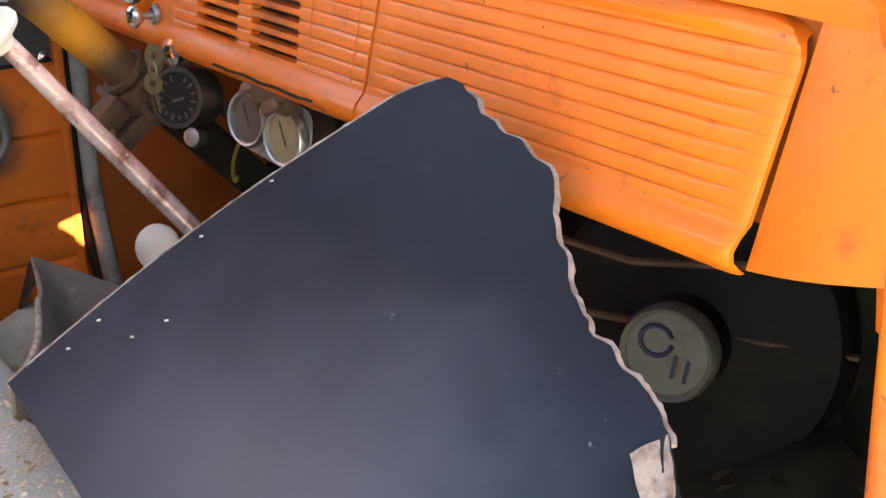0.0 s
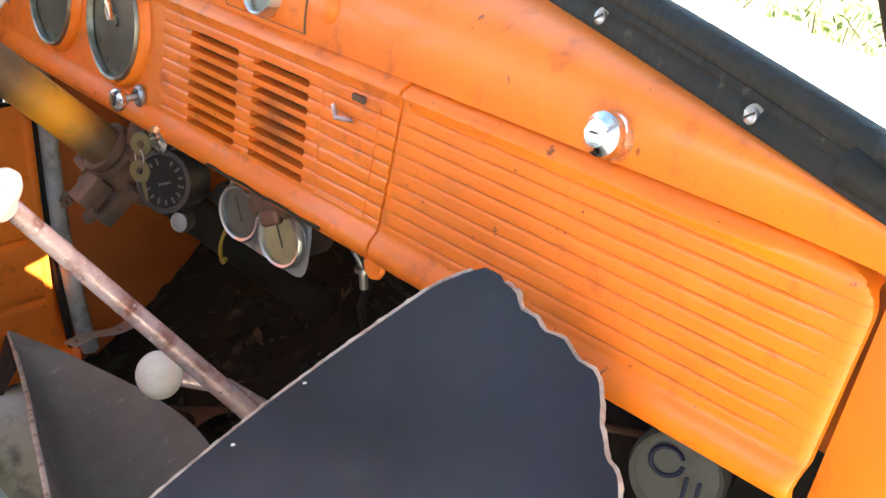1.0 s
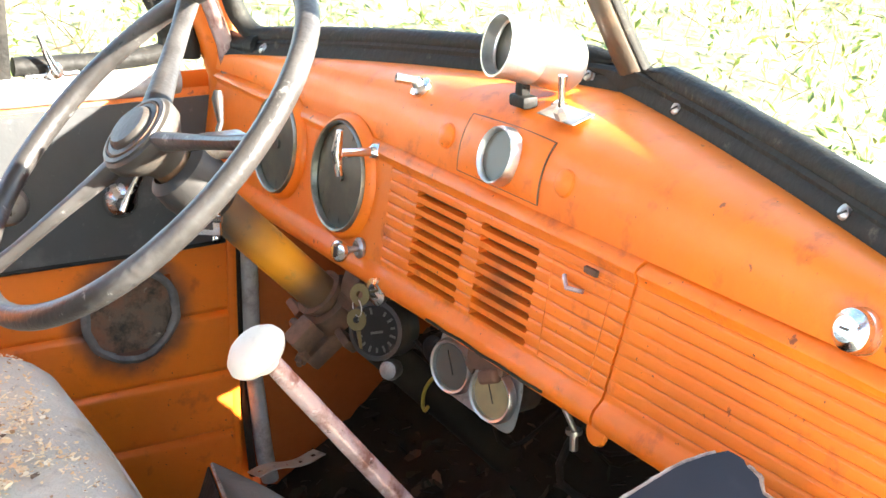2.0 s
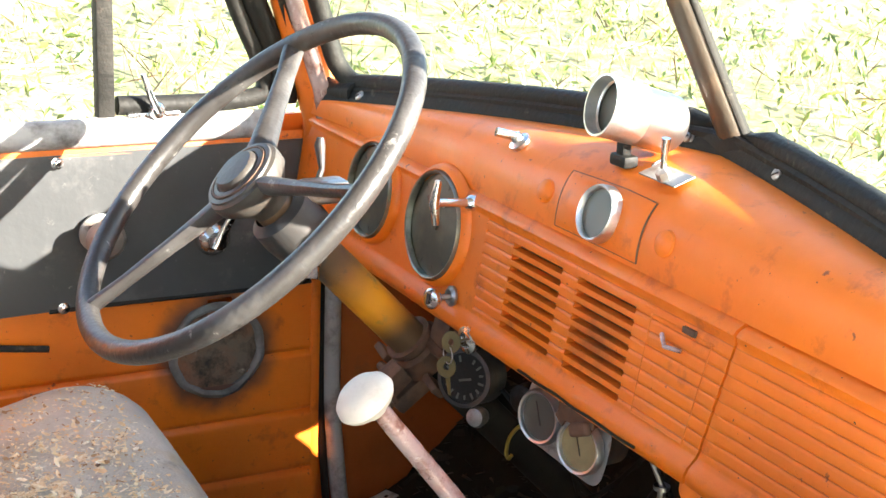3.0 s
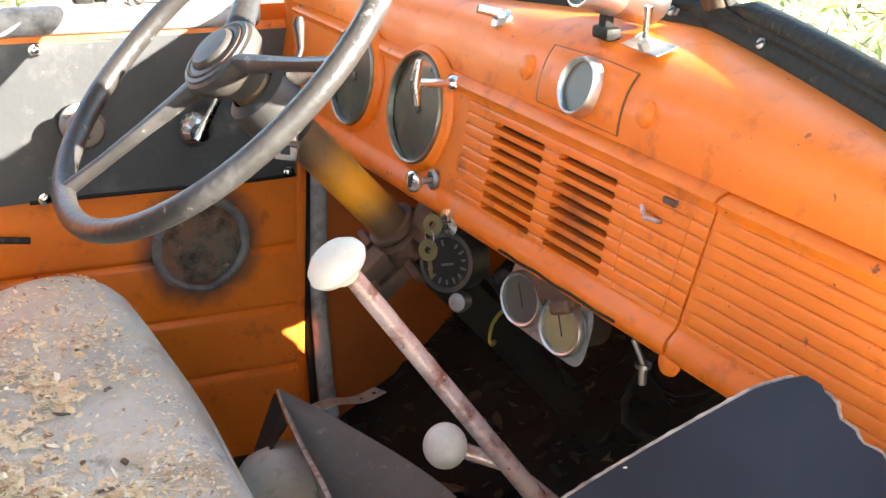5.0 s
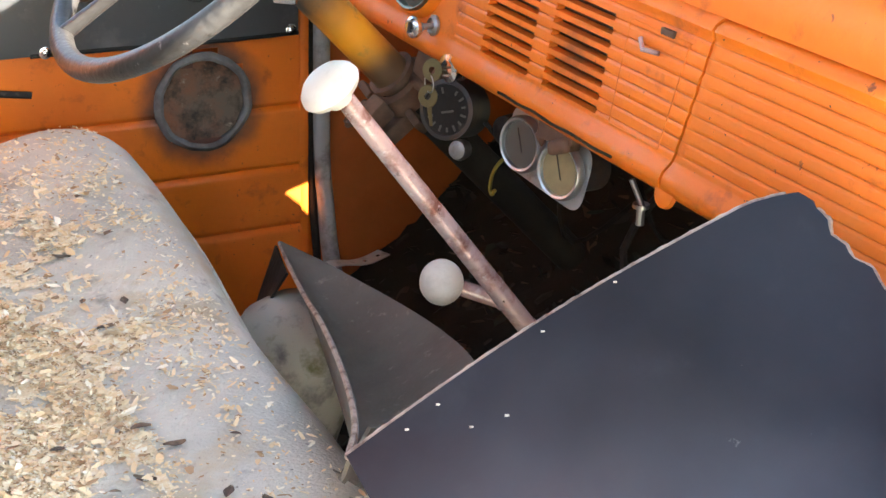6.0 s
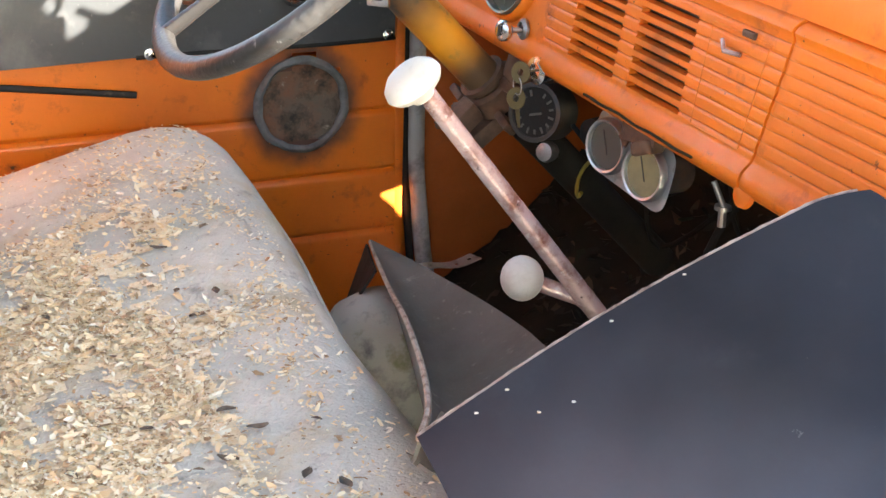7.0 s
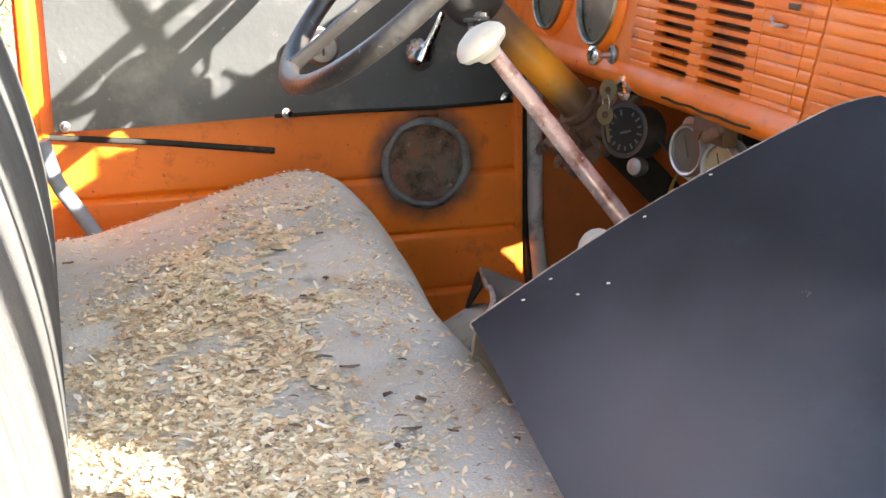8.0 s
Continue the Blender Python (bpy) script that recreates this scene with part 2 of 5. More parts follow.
def dark_grooves(m, top, pitch, colour, low, high):
    """Darker thin lines along the level grooves of a pressed panel, broken by noise."""
    nt = m.node_tree
    b = nt.nodes["Principled BSDF"]

    def math_node(op, a, c=None, d=None):
        n = nt.nodes.new("ShaderNodeMath")
        n.operation = op
        for i, v in enumerate((a, c, d)):
            if v is None:
                continue
            if isinstance(v, (int, float)):
                n.inputs[i].default_value = v
            else:
                nt.links.new(v, n.inputs[i])
        return n.outputs[0]

    tc = nt.nodes.new("ShaderNodeTexCoord")
    sep = nt.nodes.new("ShaderNodeSeparateXYZ")
    nt.links.new(tc.outputs["Object"], sep.inputs[0])
    k = math_node('FRACT', math_node('DIVIDE', math_node('SUBTRACT', top, sep.outputs["Z"]), pitch))
    off = math_node('ABSOLUTE', math_node('SUBTRACT', k, 0.5))
    line = nt.nodes.new("ShaderNodeMapRange")
    line.interpolation_type = 'SMOOTHSTEP'
    line.inputs["From Min"].default_value, line.inputs["From Max"].default_value = 0.015, 0.075
    line.inputs["To Min"].default_value, line.inputs["To Max"].default_value = 1.0, 0.0
    nt.links.new(off, line.inputs["Value"])
    wear = nt.nodes.new("ShaderNodeTexNoise")
    wear.inputs["Scale"].default_value, wear.inputs["Detail"].default_value = 14, 7
    nt.links.new(tc.outputs["Object"], wear.inputs["Vector"])
    keep = nt.nodes.new("ShaderNodeMapRange")
    keep.inputs["From Min"].default_value, keep.inputs["From Max"].default_value = 0.30, 0.66
    keep.inputs["To Min"].default_value, keep.inputs["To Max"].default_value = 0.05, 0.55
    nt.links.new(wear.outputs[0], keep.inputs["Value"])
    inside = math_node('MULTIPLY', math_node('GREATER_THAN', sep.outputs["Z"], low), math_node('LESS_THAN', sep.outputs["Z"], high))
    f = math_node('MULTIPLY', math_node('MULTIPLY', line.outputs[0], keep.outputs[0]), inside)
    mix = nt.nodes.new("ShaderNodeMix")
    mix.data_type = 'RGBA'
    old = b.inputs["Base Color"].links[0].from_socket
    nt.links.new(f, mix.inputs["Factor"])
    nt.links.new(old, mix.inputs["A"])
    mix.inputs["B"].default_value = (*colour, 1)
    nt.links.new(mix.outputs["Result"], b.inputs["Base Color"])


RIB_TOP, RIB_PITCH = 1.3514, 0.01184
ORANGE_RIBBED = ORANGE.copy()
ORANGE_RIBBED.name = "orange paint with darker grooves"
dark_grooves(ORANGE_RIBBED, RIB_TOP, RIB_PITCH, (0.20, 0.045, 0.006), 1.240, 1.348)
soot_sheen_halo(ORANGE_RIBBED, (0.33, -0.020, 1.285), 0.02, 0.085, (0.15, 0.055, 0.018), 0.07, 60, 0.7)
soot_sheen_halo(ORANGE_RIBBED, (0.33, -0.155, 1.343), 0.012, 0.045, (0.16, 0.055, 0.015), 0.05, 80, 0.6)
SATIN = material("satin aluminium", (0.72, 0.72, 0.71), 0.34, 1.0, [((0.48, 0.47, 0.45), 22, 0.48, 0.7, 6)], 0.2, 160, 0.0, 0.2)
BARK = material("grey brown bark", (0.13, 0.10, 0.075), 0.9, 0, [((0.06, 0.045, 0.03), 18, 0.45, 0.62, 8), ((0.20, 0.18, 0.14), 7, 0.55, 0.7, 6)], 1.0, 40)
GLASS = bpy.data.materials.new("dusty clear glass")
GLASS.use_nodes = True
gnt = GLASS.node_tree
gnt.nodes.remove(gnt.nodes["Principled BSDF"])
g_clear, g_gloss, g_mix = gnt.nodes.new("ShaderNodeBsdfTransparent"), gnt.nodes.new("ShaderNodeBsdfGlossy"), gnt.nodes.new("ShaderNodeMixShader")
g_clear.inputs[0].default_value = (0.93, 0.96, 0.94, 1)
g_gloss.inputs["Roughness"].default_value = 0.03
g_mix.inputs[0].default_value = 0.045
gnt.links.new(g_clear.outputs[0], g_mix.inputs[1])
gnt.links.new(g_gloss.outputs[0], g_mix.inputs[2])
gnt.links.new(g_mix.outputs[0], gnt.nodes["Material Output"].inputs[0])


# ---- mesh helpers ----
def mesh_of(name, bm, mat, smooth=True, mats=None):
    me = bpy.data.meshes.new(name)
    bmesh.ops.recalc_face_normals(bm, faces=bm.faces)
    bm.to_mesh(me)
    bm.free()
    for m in (mats or [mat]):
        me.materials.append(m)
    if smooth:
        me.polygons.foreach_set("use_smooth", [True] * len(me.polygons))
        me.set_sharp_from_angle(angle=radians(38))
    return me


def part(name, bm, mat, parent=None, label="", smooth=True, mats=None):
    ob = new(name, mesh_of(name, bm, mat, smooth, mats))
    if parent is not None:
        ob.parent = parent
        ob.matrix_parent_inverse = parent.matrix_world.inverted()
    if label:
        tagged(ob, label)
    return ob


def thing(name, at, label, category, group="", kind=""):
    ob = new(name)
    ob.empty_display_size = 0.05
    ob.matrix_world = Matrix.Translation(at)
    return tagged(ob, label, category, group, kind)


def box(sx, sy, sz, m=None, bevel=0.0, segs=2):
    bm = bmesh.new()
    bmesh.ops.create_cube(bm, size=1.0, matrix=Matrix.Diagonal((sx, sy, sz, 1)))
    if bevel:
        bmesh.ops.bevel(bm, geom=bm.edges[:], offset=bevel, segments=segs, affect='EDGES', profile=0.5)
    if m is not None:
        bm.transform(m)
    return bm


def box_between(a, b, bevel=0.0, segs=2):
    a, b = Vector(a), Vector(b)
    d = b - a
    return box(abs(d.x), abs(d.y), abs(d.z), Matrix.Translation((a + b) / 2), bevel, segs)


def facing(at, axis, up=(0, 0, 1)):
    """A frame at a place whose z runs along axis."""
    z = Vector(axis).normalized()
    x = Vector(up).cross(z)
    x = x.normalized() if x.length > 1e-4 else Vector((1, 0, 0))
    y = z.cross(x)
    m = Matrix((x, y, z)).transposed().to_4x4()
    m.translation = Vector(at)
    return m


def lathe(profile, m=None, segs=40, sx=1.0, sy=1.0):
    """Turns (radius, height) pairs round z; ends with radius 0 close."""
    bm = bmesh.new()
    rings = []
    for r, h in profile:
        if r < 1e-6:
            rings.append([bm.verts.new((0, 0, h))])
        else:
            rings.append([bm.verts.new((sx * r * math.cos(2 * math.pi * i / segs), sy * r * math.sin(2 * math.pi * i / segs), h)) for i in range(segs)])
    for a, b in zip(rings, rings[1:]):
        for i in range(segs):
            j = (i + 1) % segs
            if len(a) == 1 and len(b) > 1:
                bm.faces.new((a[0], b[i], b[j]))
            elif len(b) == 1 and len(a) > 1:
                bm.faces.new((a[i], a[j], b[0]))
            elif len(a) > 1:
                bm.faces.new((a[i], a[j], b[j], b[i]))
    if m is not None:
        bm.transform(m)
    return bm


def tube(points, radius, segs=12, closed=False, radii=None, flat=1.0):
    """A round bar along points."""
    pts = [Vector(p) for p in points]
    n = len(pts)
    bm = bmesh.new()
    rings, side = [], None
    for i, p in enumerate(pts):
        q0 = pts[i - 1] if (i or closed) else p
        q1 = pts[(i + 1) % n] if (i < n - 1 or closed) else p
        d = (q1 - q0).normalized()
        if side is None:
            side = d.cross(Vector((0.31, 0.2, 0.93))).normalized()
        side = (side - d * side.dot(d)).normalized()
        up = d.cross(side)
        r = radii[i] if radii else radius
        rings.append([bm.verts.new(p + r * (math.cos(2 * math.pi * k / segs) * side + flat * math.sin(2 * math.pi * k / segs) * up)) for k in range(segs)])
    for i in range(n if closed else n - 1):
        a, b = rings[i], rings[(i + 1) % n]
        for k in range(segs):
            j = (k + 1) % segs
            bm.faces.new((a[k], a[j], b[j], b[k]))
    if not closed:
        bm.faces.new(rings[0])
        bm.faces.new(rings[-1])
    return bm


def smooth_line(points, n=24):
    """A Catmull-Rom line through points."""
    p = [Vector(q) for q in points]
    p = [2 * p[0] - p[1]] + p + [2 * p[-1] - p[-2]]
    out = []
    for i in range(1, len(p) - 2):
        for k in range(n):
            t = k / n
            out.append(0.5 * (2 * p[i] + (p[i + 1] - p[i - 1]) * t + (2 * p[i - 1] - 5 * p[i] + 4 * p[i + 1] - p[i + 2]) * t * t
                              + (3 * p[i] - p[i - 1] - 3 * p[i + 1] + p[i + 2]) * t ** 3))
    return out + [p[-2]]


def sheet(f, nu, nv, thick=0.0, skip=None):
    """A grid f(u, v) for u, v in 0..1, given thickness along its normals."""
    bm = bmesh.new()
    vs = [[bm.verts.new(f(i / nu, j / nv)) for j in range(nv + 1)] for i in range(nu + 1)]
    for i in range(nu):
        for j in range(nv):
            if not (skip and skip(i, j)):
                bm.faces.new((vs[i][j], vs[i + 1][j], vs[i + 1][j + 1], vs[i][j + 1]))
    if thick:
        bm.normal_update()
        bmesh.ops.solidify(bm, geom=bm.faces[:], thickness=thick)
    return bm


def join(*bms):
    out = bmesh.new()
    for b in bms:
        me = bpy.data.meshes.new("scrap")
        b.to_mesh(me)
        b.free()
        out.from_mesh(me)
        bpy.data.meshes.remove(me)
    return out


def screw_head(at, axis, r=0.006, parent=None, mat=None):
    m = facing(at, axis)
    p = part("screw", lathe([(r * 1.5, 0), (r * 1.5, r * 0.25), (r, r * 0.35), (r * 0.92, r * 0.75), (r * 0.5, r), (0, r)], m, 20), mat or CHROME, parent)
    part("slot", box(r * 1.5, r * 0.28, r * 0.2, m @ Matrix.Translation((0, 0, r * 1.0)) @ Matrix.Rotation(0.6, 4, 'Z')), DARK_METAL, p)
    return p


# ---- cab shell ----
DOOR_Y = 0.715
HALF = 0.735


def ws_x(y):
    return 0.475 - 0.2 * abs(y)


def ws_z(y):
    return 1.455 - 0.061 * (abs(y) / 0.63) ** 1.5


def face_x(z):
    return 0.335 - 0.143 * (1.36 - z)


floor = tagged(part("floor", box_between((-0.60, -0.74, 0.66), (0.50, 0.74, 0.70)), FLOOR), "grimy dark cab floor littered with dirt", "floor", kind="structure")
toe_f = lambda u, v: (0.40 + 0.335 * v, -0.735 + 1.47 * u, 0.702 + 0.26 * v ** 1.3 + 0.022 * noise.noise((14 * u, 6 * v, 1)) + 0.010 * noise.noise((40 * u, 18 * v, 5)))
toe = part("toe_sheet", sheet(toe_f, 70, 24, 0.004), FLOOR, floor, "lumpy dark sheet over the toe board")
cover_z = lambda y: ws_z(y) - 0.106


def prism(pts, x0, x1):
    bm2 = bmesh.new()
    f = bm2.faces.new([bm2.verts.new((x0, y, z)) for y, z in pts])
    g = bmesh.ops.extrude_face_region(bm2, geom=[f])
    for v in g["geom"]:
        if isinstance(v, bmesh.types.BMVert):
            v.co.x = x1
    return bm2


# Made-up opening that lets a patch of sun through to the door.
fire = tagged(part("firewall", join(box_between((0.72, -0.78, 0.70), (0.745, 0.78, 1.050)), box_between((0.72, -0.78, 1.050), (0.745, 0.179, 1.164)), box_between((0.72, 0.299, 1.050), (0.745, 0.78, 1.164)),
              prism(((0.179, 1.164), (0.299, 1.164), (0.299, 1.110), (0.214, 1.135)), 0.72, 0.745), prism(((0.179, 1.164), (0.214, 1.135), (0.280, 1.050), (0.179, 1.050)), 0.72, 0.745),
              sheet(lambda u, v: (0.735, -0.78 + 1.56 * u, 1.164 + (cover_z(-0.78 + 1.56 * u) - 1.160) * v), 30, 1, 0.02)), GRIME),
              "dark firewall with an added opening for a sun patch", "wall", kind="structure")
tunnel_f = lambda u, v: (0.10 + 0.62 * v, -0.16 + 0.32 * u, 0.70 + (0.05 + 0.13 * v) * math.sin(math.pi * u) ** 0.6 if 0 < u < 1 else 0.69)
part("tunnel", sheet(tunnel_f, 14, 8), FLOOR, floor)
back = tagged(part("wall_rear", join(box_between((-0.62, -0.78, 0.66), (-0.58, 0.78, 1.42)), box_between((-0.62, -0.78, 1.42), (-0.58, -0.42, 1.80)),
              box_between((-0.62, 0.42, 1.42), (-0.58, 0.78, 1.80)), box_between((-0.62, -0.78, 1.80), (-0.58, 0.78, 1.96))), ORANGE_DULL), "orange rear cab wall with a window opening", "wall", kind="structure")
# Unseen roof; its grey is picked to keep the bounce light neutral.
roof = tagged(part("roof", sheet(lambda u, v: (-0.62 + 0.86 * u, -0.78 + 1.56 * v, 1.93 + 0.06 * math.sin(math.pi * u) * math.sin(math.pi * v)), 10, 10, 0.02), ROOF_GREY),
              "unseen steel cab roof, grey for neutral bounce light", "roof", kind="structure")
# cowl sides under the dashboard, and the posts
for s in (-1, 1):
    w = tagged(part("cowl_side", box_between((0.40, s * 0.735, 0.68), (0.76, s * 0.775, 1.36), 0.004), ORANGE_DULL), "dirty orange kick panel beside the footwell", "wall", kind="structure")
    tagged(part("rear_post", box_between((-0.62, s * 0.74, 0.66), (-0.44, s * 0.78, 1.95), 0.006), ORANGE), "orange rear door post", "post", kind="structure")

# driver's windscreen post: painted core with a worn bare strip
post = thing("windscreen_post", (0.34, 0.68, 1.36), "orange windscreen post with a worn pale strip", "post", kind="structure")
part("post_core", tube([(0.375, 0.70, 1.20), (0.362, 0.70, 1.36), (0.325, 0.70, 1.48), (0.20, 0.70, 1.90)], 0.034, 14), ORANGE, post)
part("trim_strip", tube([(0.352, 0.664, 1.30), (0.338, 0.664, 1.40), (0.303, 0.664, 1.50), (0.18, 0.664, 1.90)], 0.014, 12, flat=0.6), LEVER, post, "scuffed bare metal strip")

post2 = thing("windscreen_post", (0.34, -0.70, 1.36), "orange windscreen post on the passenger side", "post", kind="structure")
part("post_core", tube([(0.365, -0.715, 1.20), (0.352, -0.715, 1.36), (0.318, -0.715, 1.46), (0.19, -0.715, 1.90)], 0.026, 14), ORANGE, post2)

# passenger side: hinge post with rusty jamb
jamb = thing("door_jamb", (0.33, -0.75, 0.70), "orange hinge post with flaking rust and a bead along its edge", "door jamb", kind="structure")
part("bead", tube(smooth_line([(0.318, -0.735, 0.80), (0.318, -0.735, 1.20), (0.322, -0.735, 1.30), (0.316, -0.735, 1.36), (0.298, -0.735, 1.41), (0.278, -0.735, 1.465), (0.12, -0.735, 1.90)], 8), 0.0098, 14), ORANGE_RUSTY, jamb)
part("jamb_plate", sheet(lambda u, v: (0.322 + 0.16 * u - 0.36 * max(0, v - 0.52) * 0.9, -0.752 - 0.012 * math.sin(3 * u), 0.70 + 1.22 * v), 8, 24, 0.004), RUST, jamb, "rust-flaked orange jamb face")
for k, (z, l) in enumerate(((1.33, 0.10), (1.23, 0.07), (1.17, 0.05))):
    f = lambda u, v, z=z, l=l, k=k: (0.338 + 0.02 * u + 0.006 * math.sin(9 * v + k), -0.757 - 0.006 * noise.noise((40 * u, 30 * v, k)), z - l / 2 + l * v + 0.004 * math.sin(20 * u))
    part("rust_scale", sheet(f, 8, 18, 0.003), BROWN, jamb, "flaking dark rust scale")

tagged(part("cowl_cover", sheet(lambda u, v: (ws_x(-0.74 + 1.48 * u) + 0.015 + (0.765 - ws_x(-0.74 + 1.48 * u)) * v, -0.74 + 1.48 * u, ws_z(-0.74 + 1.48 * u) - 0.004 - 0.10 * v), 24, 6, -0.006), PALE),
       "pale scuttle panel before the windscreen, coloured for glare", "panel", kind="structure")
door2 = thing("door_2", (0.33, -0.79, 0.70), "open orange passenger door", "door", kind="structure")
part("door_shell", box_between((0.345, -1.66, 0.66), (0.405, -0.765, 1.375), 0.012), ORANGE, door2)
part("window_frame", join(tube([(0.365, -1.64, 1.34), (0.365, -1.62, 1.86), (0.365, -1.10, 1.88), (0.365, -0.79, 1.36)], 0.024, 8), tube([(0.365, -1.07, 1.34), (0.365, -1.07, 1.87)], 0.010, 8)), RUBBER, door2)

# ---- windscreen ----
DIVIDER = material("brown painted divider", (0.055, 0.042, 0.030), 0.45, 0, [((0.12, 0.08, 0.05), 20, 0.5, 0.7, 7)], 0.3, 120)
screen = thing("windscreen", (0.475, 0, 1.45), "split two-pane windscreen in cracked black rubber", "windscreen", kind="structure")


def ws_point(y, h):
    return Vector((ws_x(y) + 0.022 - (0.58 - 0.22 * abs(y) / 0.648) * h, y, ws_z(y) + h))


for s in (-1, 1):
    y0, y1 = 0.012 * s, 0.648 * s
    loop = []
    for u in np.linspace(0, 1, 14):
        loop.append(ws_point(y0 + (y1 - y0) * u * 0.94, 0.02))
    for a in np.linspace(0, 1, 6)[1:]:
        loop.append(ws_point(y0 + (y1 - y0) * (0.94 + 0.06 * math.sin(a * math.pi / 2)), 0.02 + 0.04 * (1 - math.cos(a * math.pi / 2))))
    for u in np.linspace(0, 1, 6)[1:]:
        loop.append(ws_point(y1 - 0.02 * s * u, 0.06 + 0.33 * u))
    for u in np.linspace(0, 1, 10)[1:]:
        p = ws_point(y1 - 0.02 * s + (y0 - y1 + 0.02 * s) * u, 0.40)
        p.z = 1.455 + 0.40 - 0.02
        loop.append(p)
    part("rubber_seal", tube(loop, 0.013, 10, closed=True, radii=[0.0055 if abs(p.y) < 0.02 and k > 20 or k == 0 else 0.013 for k, p in enumerate(loop)]), RUBBER, screen, "cracked black rubber seal")
    part("bead_seal", tube([p + Vector((-0.010, 0, -0.008)) for p in loop[:14]], 0.006, 8), RUBBER, screen)
    bm = bmesh.new()
    bm.faces.new([bm.verts.new(p) for p in loop])
    bmesh.ops.solidify(bm, geom=bm.faces[:], thickness=0.005)
    pane = part("pane", bm, GLASS, screen, "dusty glass pane", smooth=False)
    pane.visible_shadow = False
part("centre_bar", tube([ws_point(0, -0.005) + Vector((-0.012, 0, 0)), ws_point(0, 0.2) + Vector((-0.012, 0, 0)), ws_point(0, 0.42) + Vector((-0.012, 0, 0))], 0.0135, 12, flat=0.8), DIVIDER, screen, "brown metal divider bar")
part("centre_plate", box(0.022, 0.075, 0.026, Matrix.Translation((0.476, 0.0, 1.458)), 0.006), RUBBER, screen)
rail = lambda u, v: Vector((ws_x(-0.67 + 1.34 * u) - 0.006 + 0.020 * v * v, -0.67 + 1.34 * u, ws_z(-0.67 + 1.34 * u) - 0.006 + 0.024 * v))
part("sill_rail", sheet(rail, 60, 5, 0.004), RUBBER, screen, "black lower windscreen rail")
for s in (-1, 1):
    part("corner_rubber", tube(smooth_line([(ws_x(0.60) + 0.004, s * 0.60, ws_z(0.60) + 0.008), (ws_x(0.665) + 0.008, s * 0.668, ws_z(0.66) + 0.012), (0.325, s * 0.686, 1.44), (0.29, s * 0.688, 1.54), (0.19, s * 0.688, 1.84)], 6), 0.015, 10), RUBBER, screen)
for y in (0.58, 0.045, -0.10, -0.35, -0.52):
    screw_head(rail((y + 0.67) / 1.34, 0.45) + Vector((-0.002, 0, 0)), (-0.9, 0, 0.4), 0.0055, screen, STEEL)

# ---- driver's door ----
door = thing("door_1", (0.0, DOOR_Y, 0.70), "closed orange driver's door with a black vinyl card and a bare speaker hole", "door", kind="structure")


def skin_y(z):
    y = DOOR_Y
    for s in (1.013, 0.923, 0.832):
        y += 0.006 * math.exp(-((z - s) / 0.0035) ** 2) - 0.004 / (1 + math.exp((z - s) / 0.003)) + 0.002
    return y


zs = sorted({round(z, 4) for z in list(np.linspace(0.70, 1.335, 26)) + [s + d for s in (1.013, 0.923, 0.832) for d in (-0.012, -0.008, -0.005, -0.003, 0, 0.003, 0.005, 0.008, 0.012)]})
hole = (0.211, 1.032, 0.060)
bm = bmesh.new()
xs = list(np.linspace(-0.345, 0.352, 60))
grid = [[bm.verts.new((x, skin_y(z), z)) for z in zs] for x in xs]
for i in range(len(xs) - 1):
    for j in range(len(zs) - 1):
        cx, cz = (xs[i] + xs[i + 1]) / 2, (zs[j] + zs[j + 1]) / 2
        if math.hypot(cx - hole[0], cz - hole[1]) > hole[2] + 0.004:
            bm.faces.new((grid[i][j], grid[i + 1][j], grid[i + 1][j + 1], grid[i][j + 1]))
part("inner_skin", bm, ORANGE_DOOR, door, "scuffed orange pressed steel skin with ribs")
part("outer_skin", box_between((-0.37, 0.765, 0.66), (0.40, 0.775, 1.35)), ORANGE, door)
part("edge_front", box_between((0.352, DOOR_Y + 0.002, 0.70), (0.366, 0.77, 1.335), 0.003), ORANGE, door)
part("edge_rear", box_between((-0.365, DOOR_Y - 0.004, 0.70), (-0.345, 0.77, 1.95), 0.004), ORANGE, door)
# vinyl card with a slight buckle
card_f = lambda u, v: (-0.328 + 0.674 * u, 0.7085 + 0.003 * noise.noise((3 * u, 2 * v, 0.3)), 1.117 + 0.004 * u - 0.0015 * math.sin(math.pi * 3 * u) * (1 - v) ** 6 + 0.206 * v)
part("vinyl_card", sheet(card_f, 40, 12, 0.003), BLACK_CARD, door, "scuffed shiny black vinyl card")
part("card_hem", tube([card_f(u, 0) for u in np.linspace(0.46, 1, 20)], 0.003, 8), RUBBER, door)
for x, z in ((-0.002, 1.316), (0.0, 1.124), (0.334, 1.127), (-0.313, 1.124), (-0.315, 1.312)):
    screw_head((x, 0.705, z), (0, -1, 0), 0.0052, door)
part("belt_flange", sheet(lambda u, v: (-0.345 + 0.70 * u, DOOR_Y - 0.006 + 0.004 * v, 1.322 + 0.016 * v), 10, 2, 0.002), ORANGE, door)
part("window_ledge", tube([(x, 0.716, 1.350) for x in np.linspace(-0.345, 0.29, 14)], 0.019, 14), SEAL, door, "worn grey padded window ledge")
part("vent_post", box_between((0.054, 0.714, 1.366), (0.076, 0.738, 1.86), 0.003), RUBBER, door, "black vent window post")
part("vent_seal", tube(smooth_line([(0.08, 0.722, 1.382), (0.18, 0.722, 1.380), (0.262, 0.722, 1.384), (0.281, 0.722, 1.40), (0.270, 0.722, 1.44), (0.235, 0.722, 1.52), (0.10, 0.722, 1.86)], 8), 0.013, 10), RUBBER, door, "black vent window rubber")
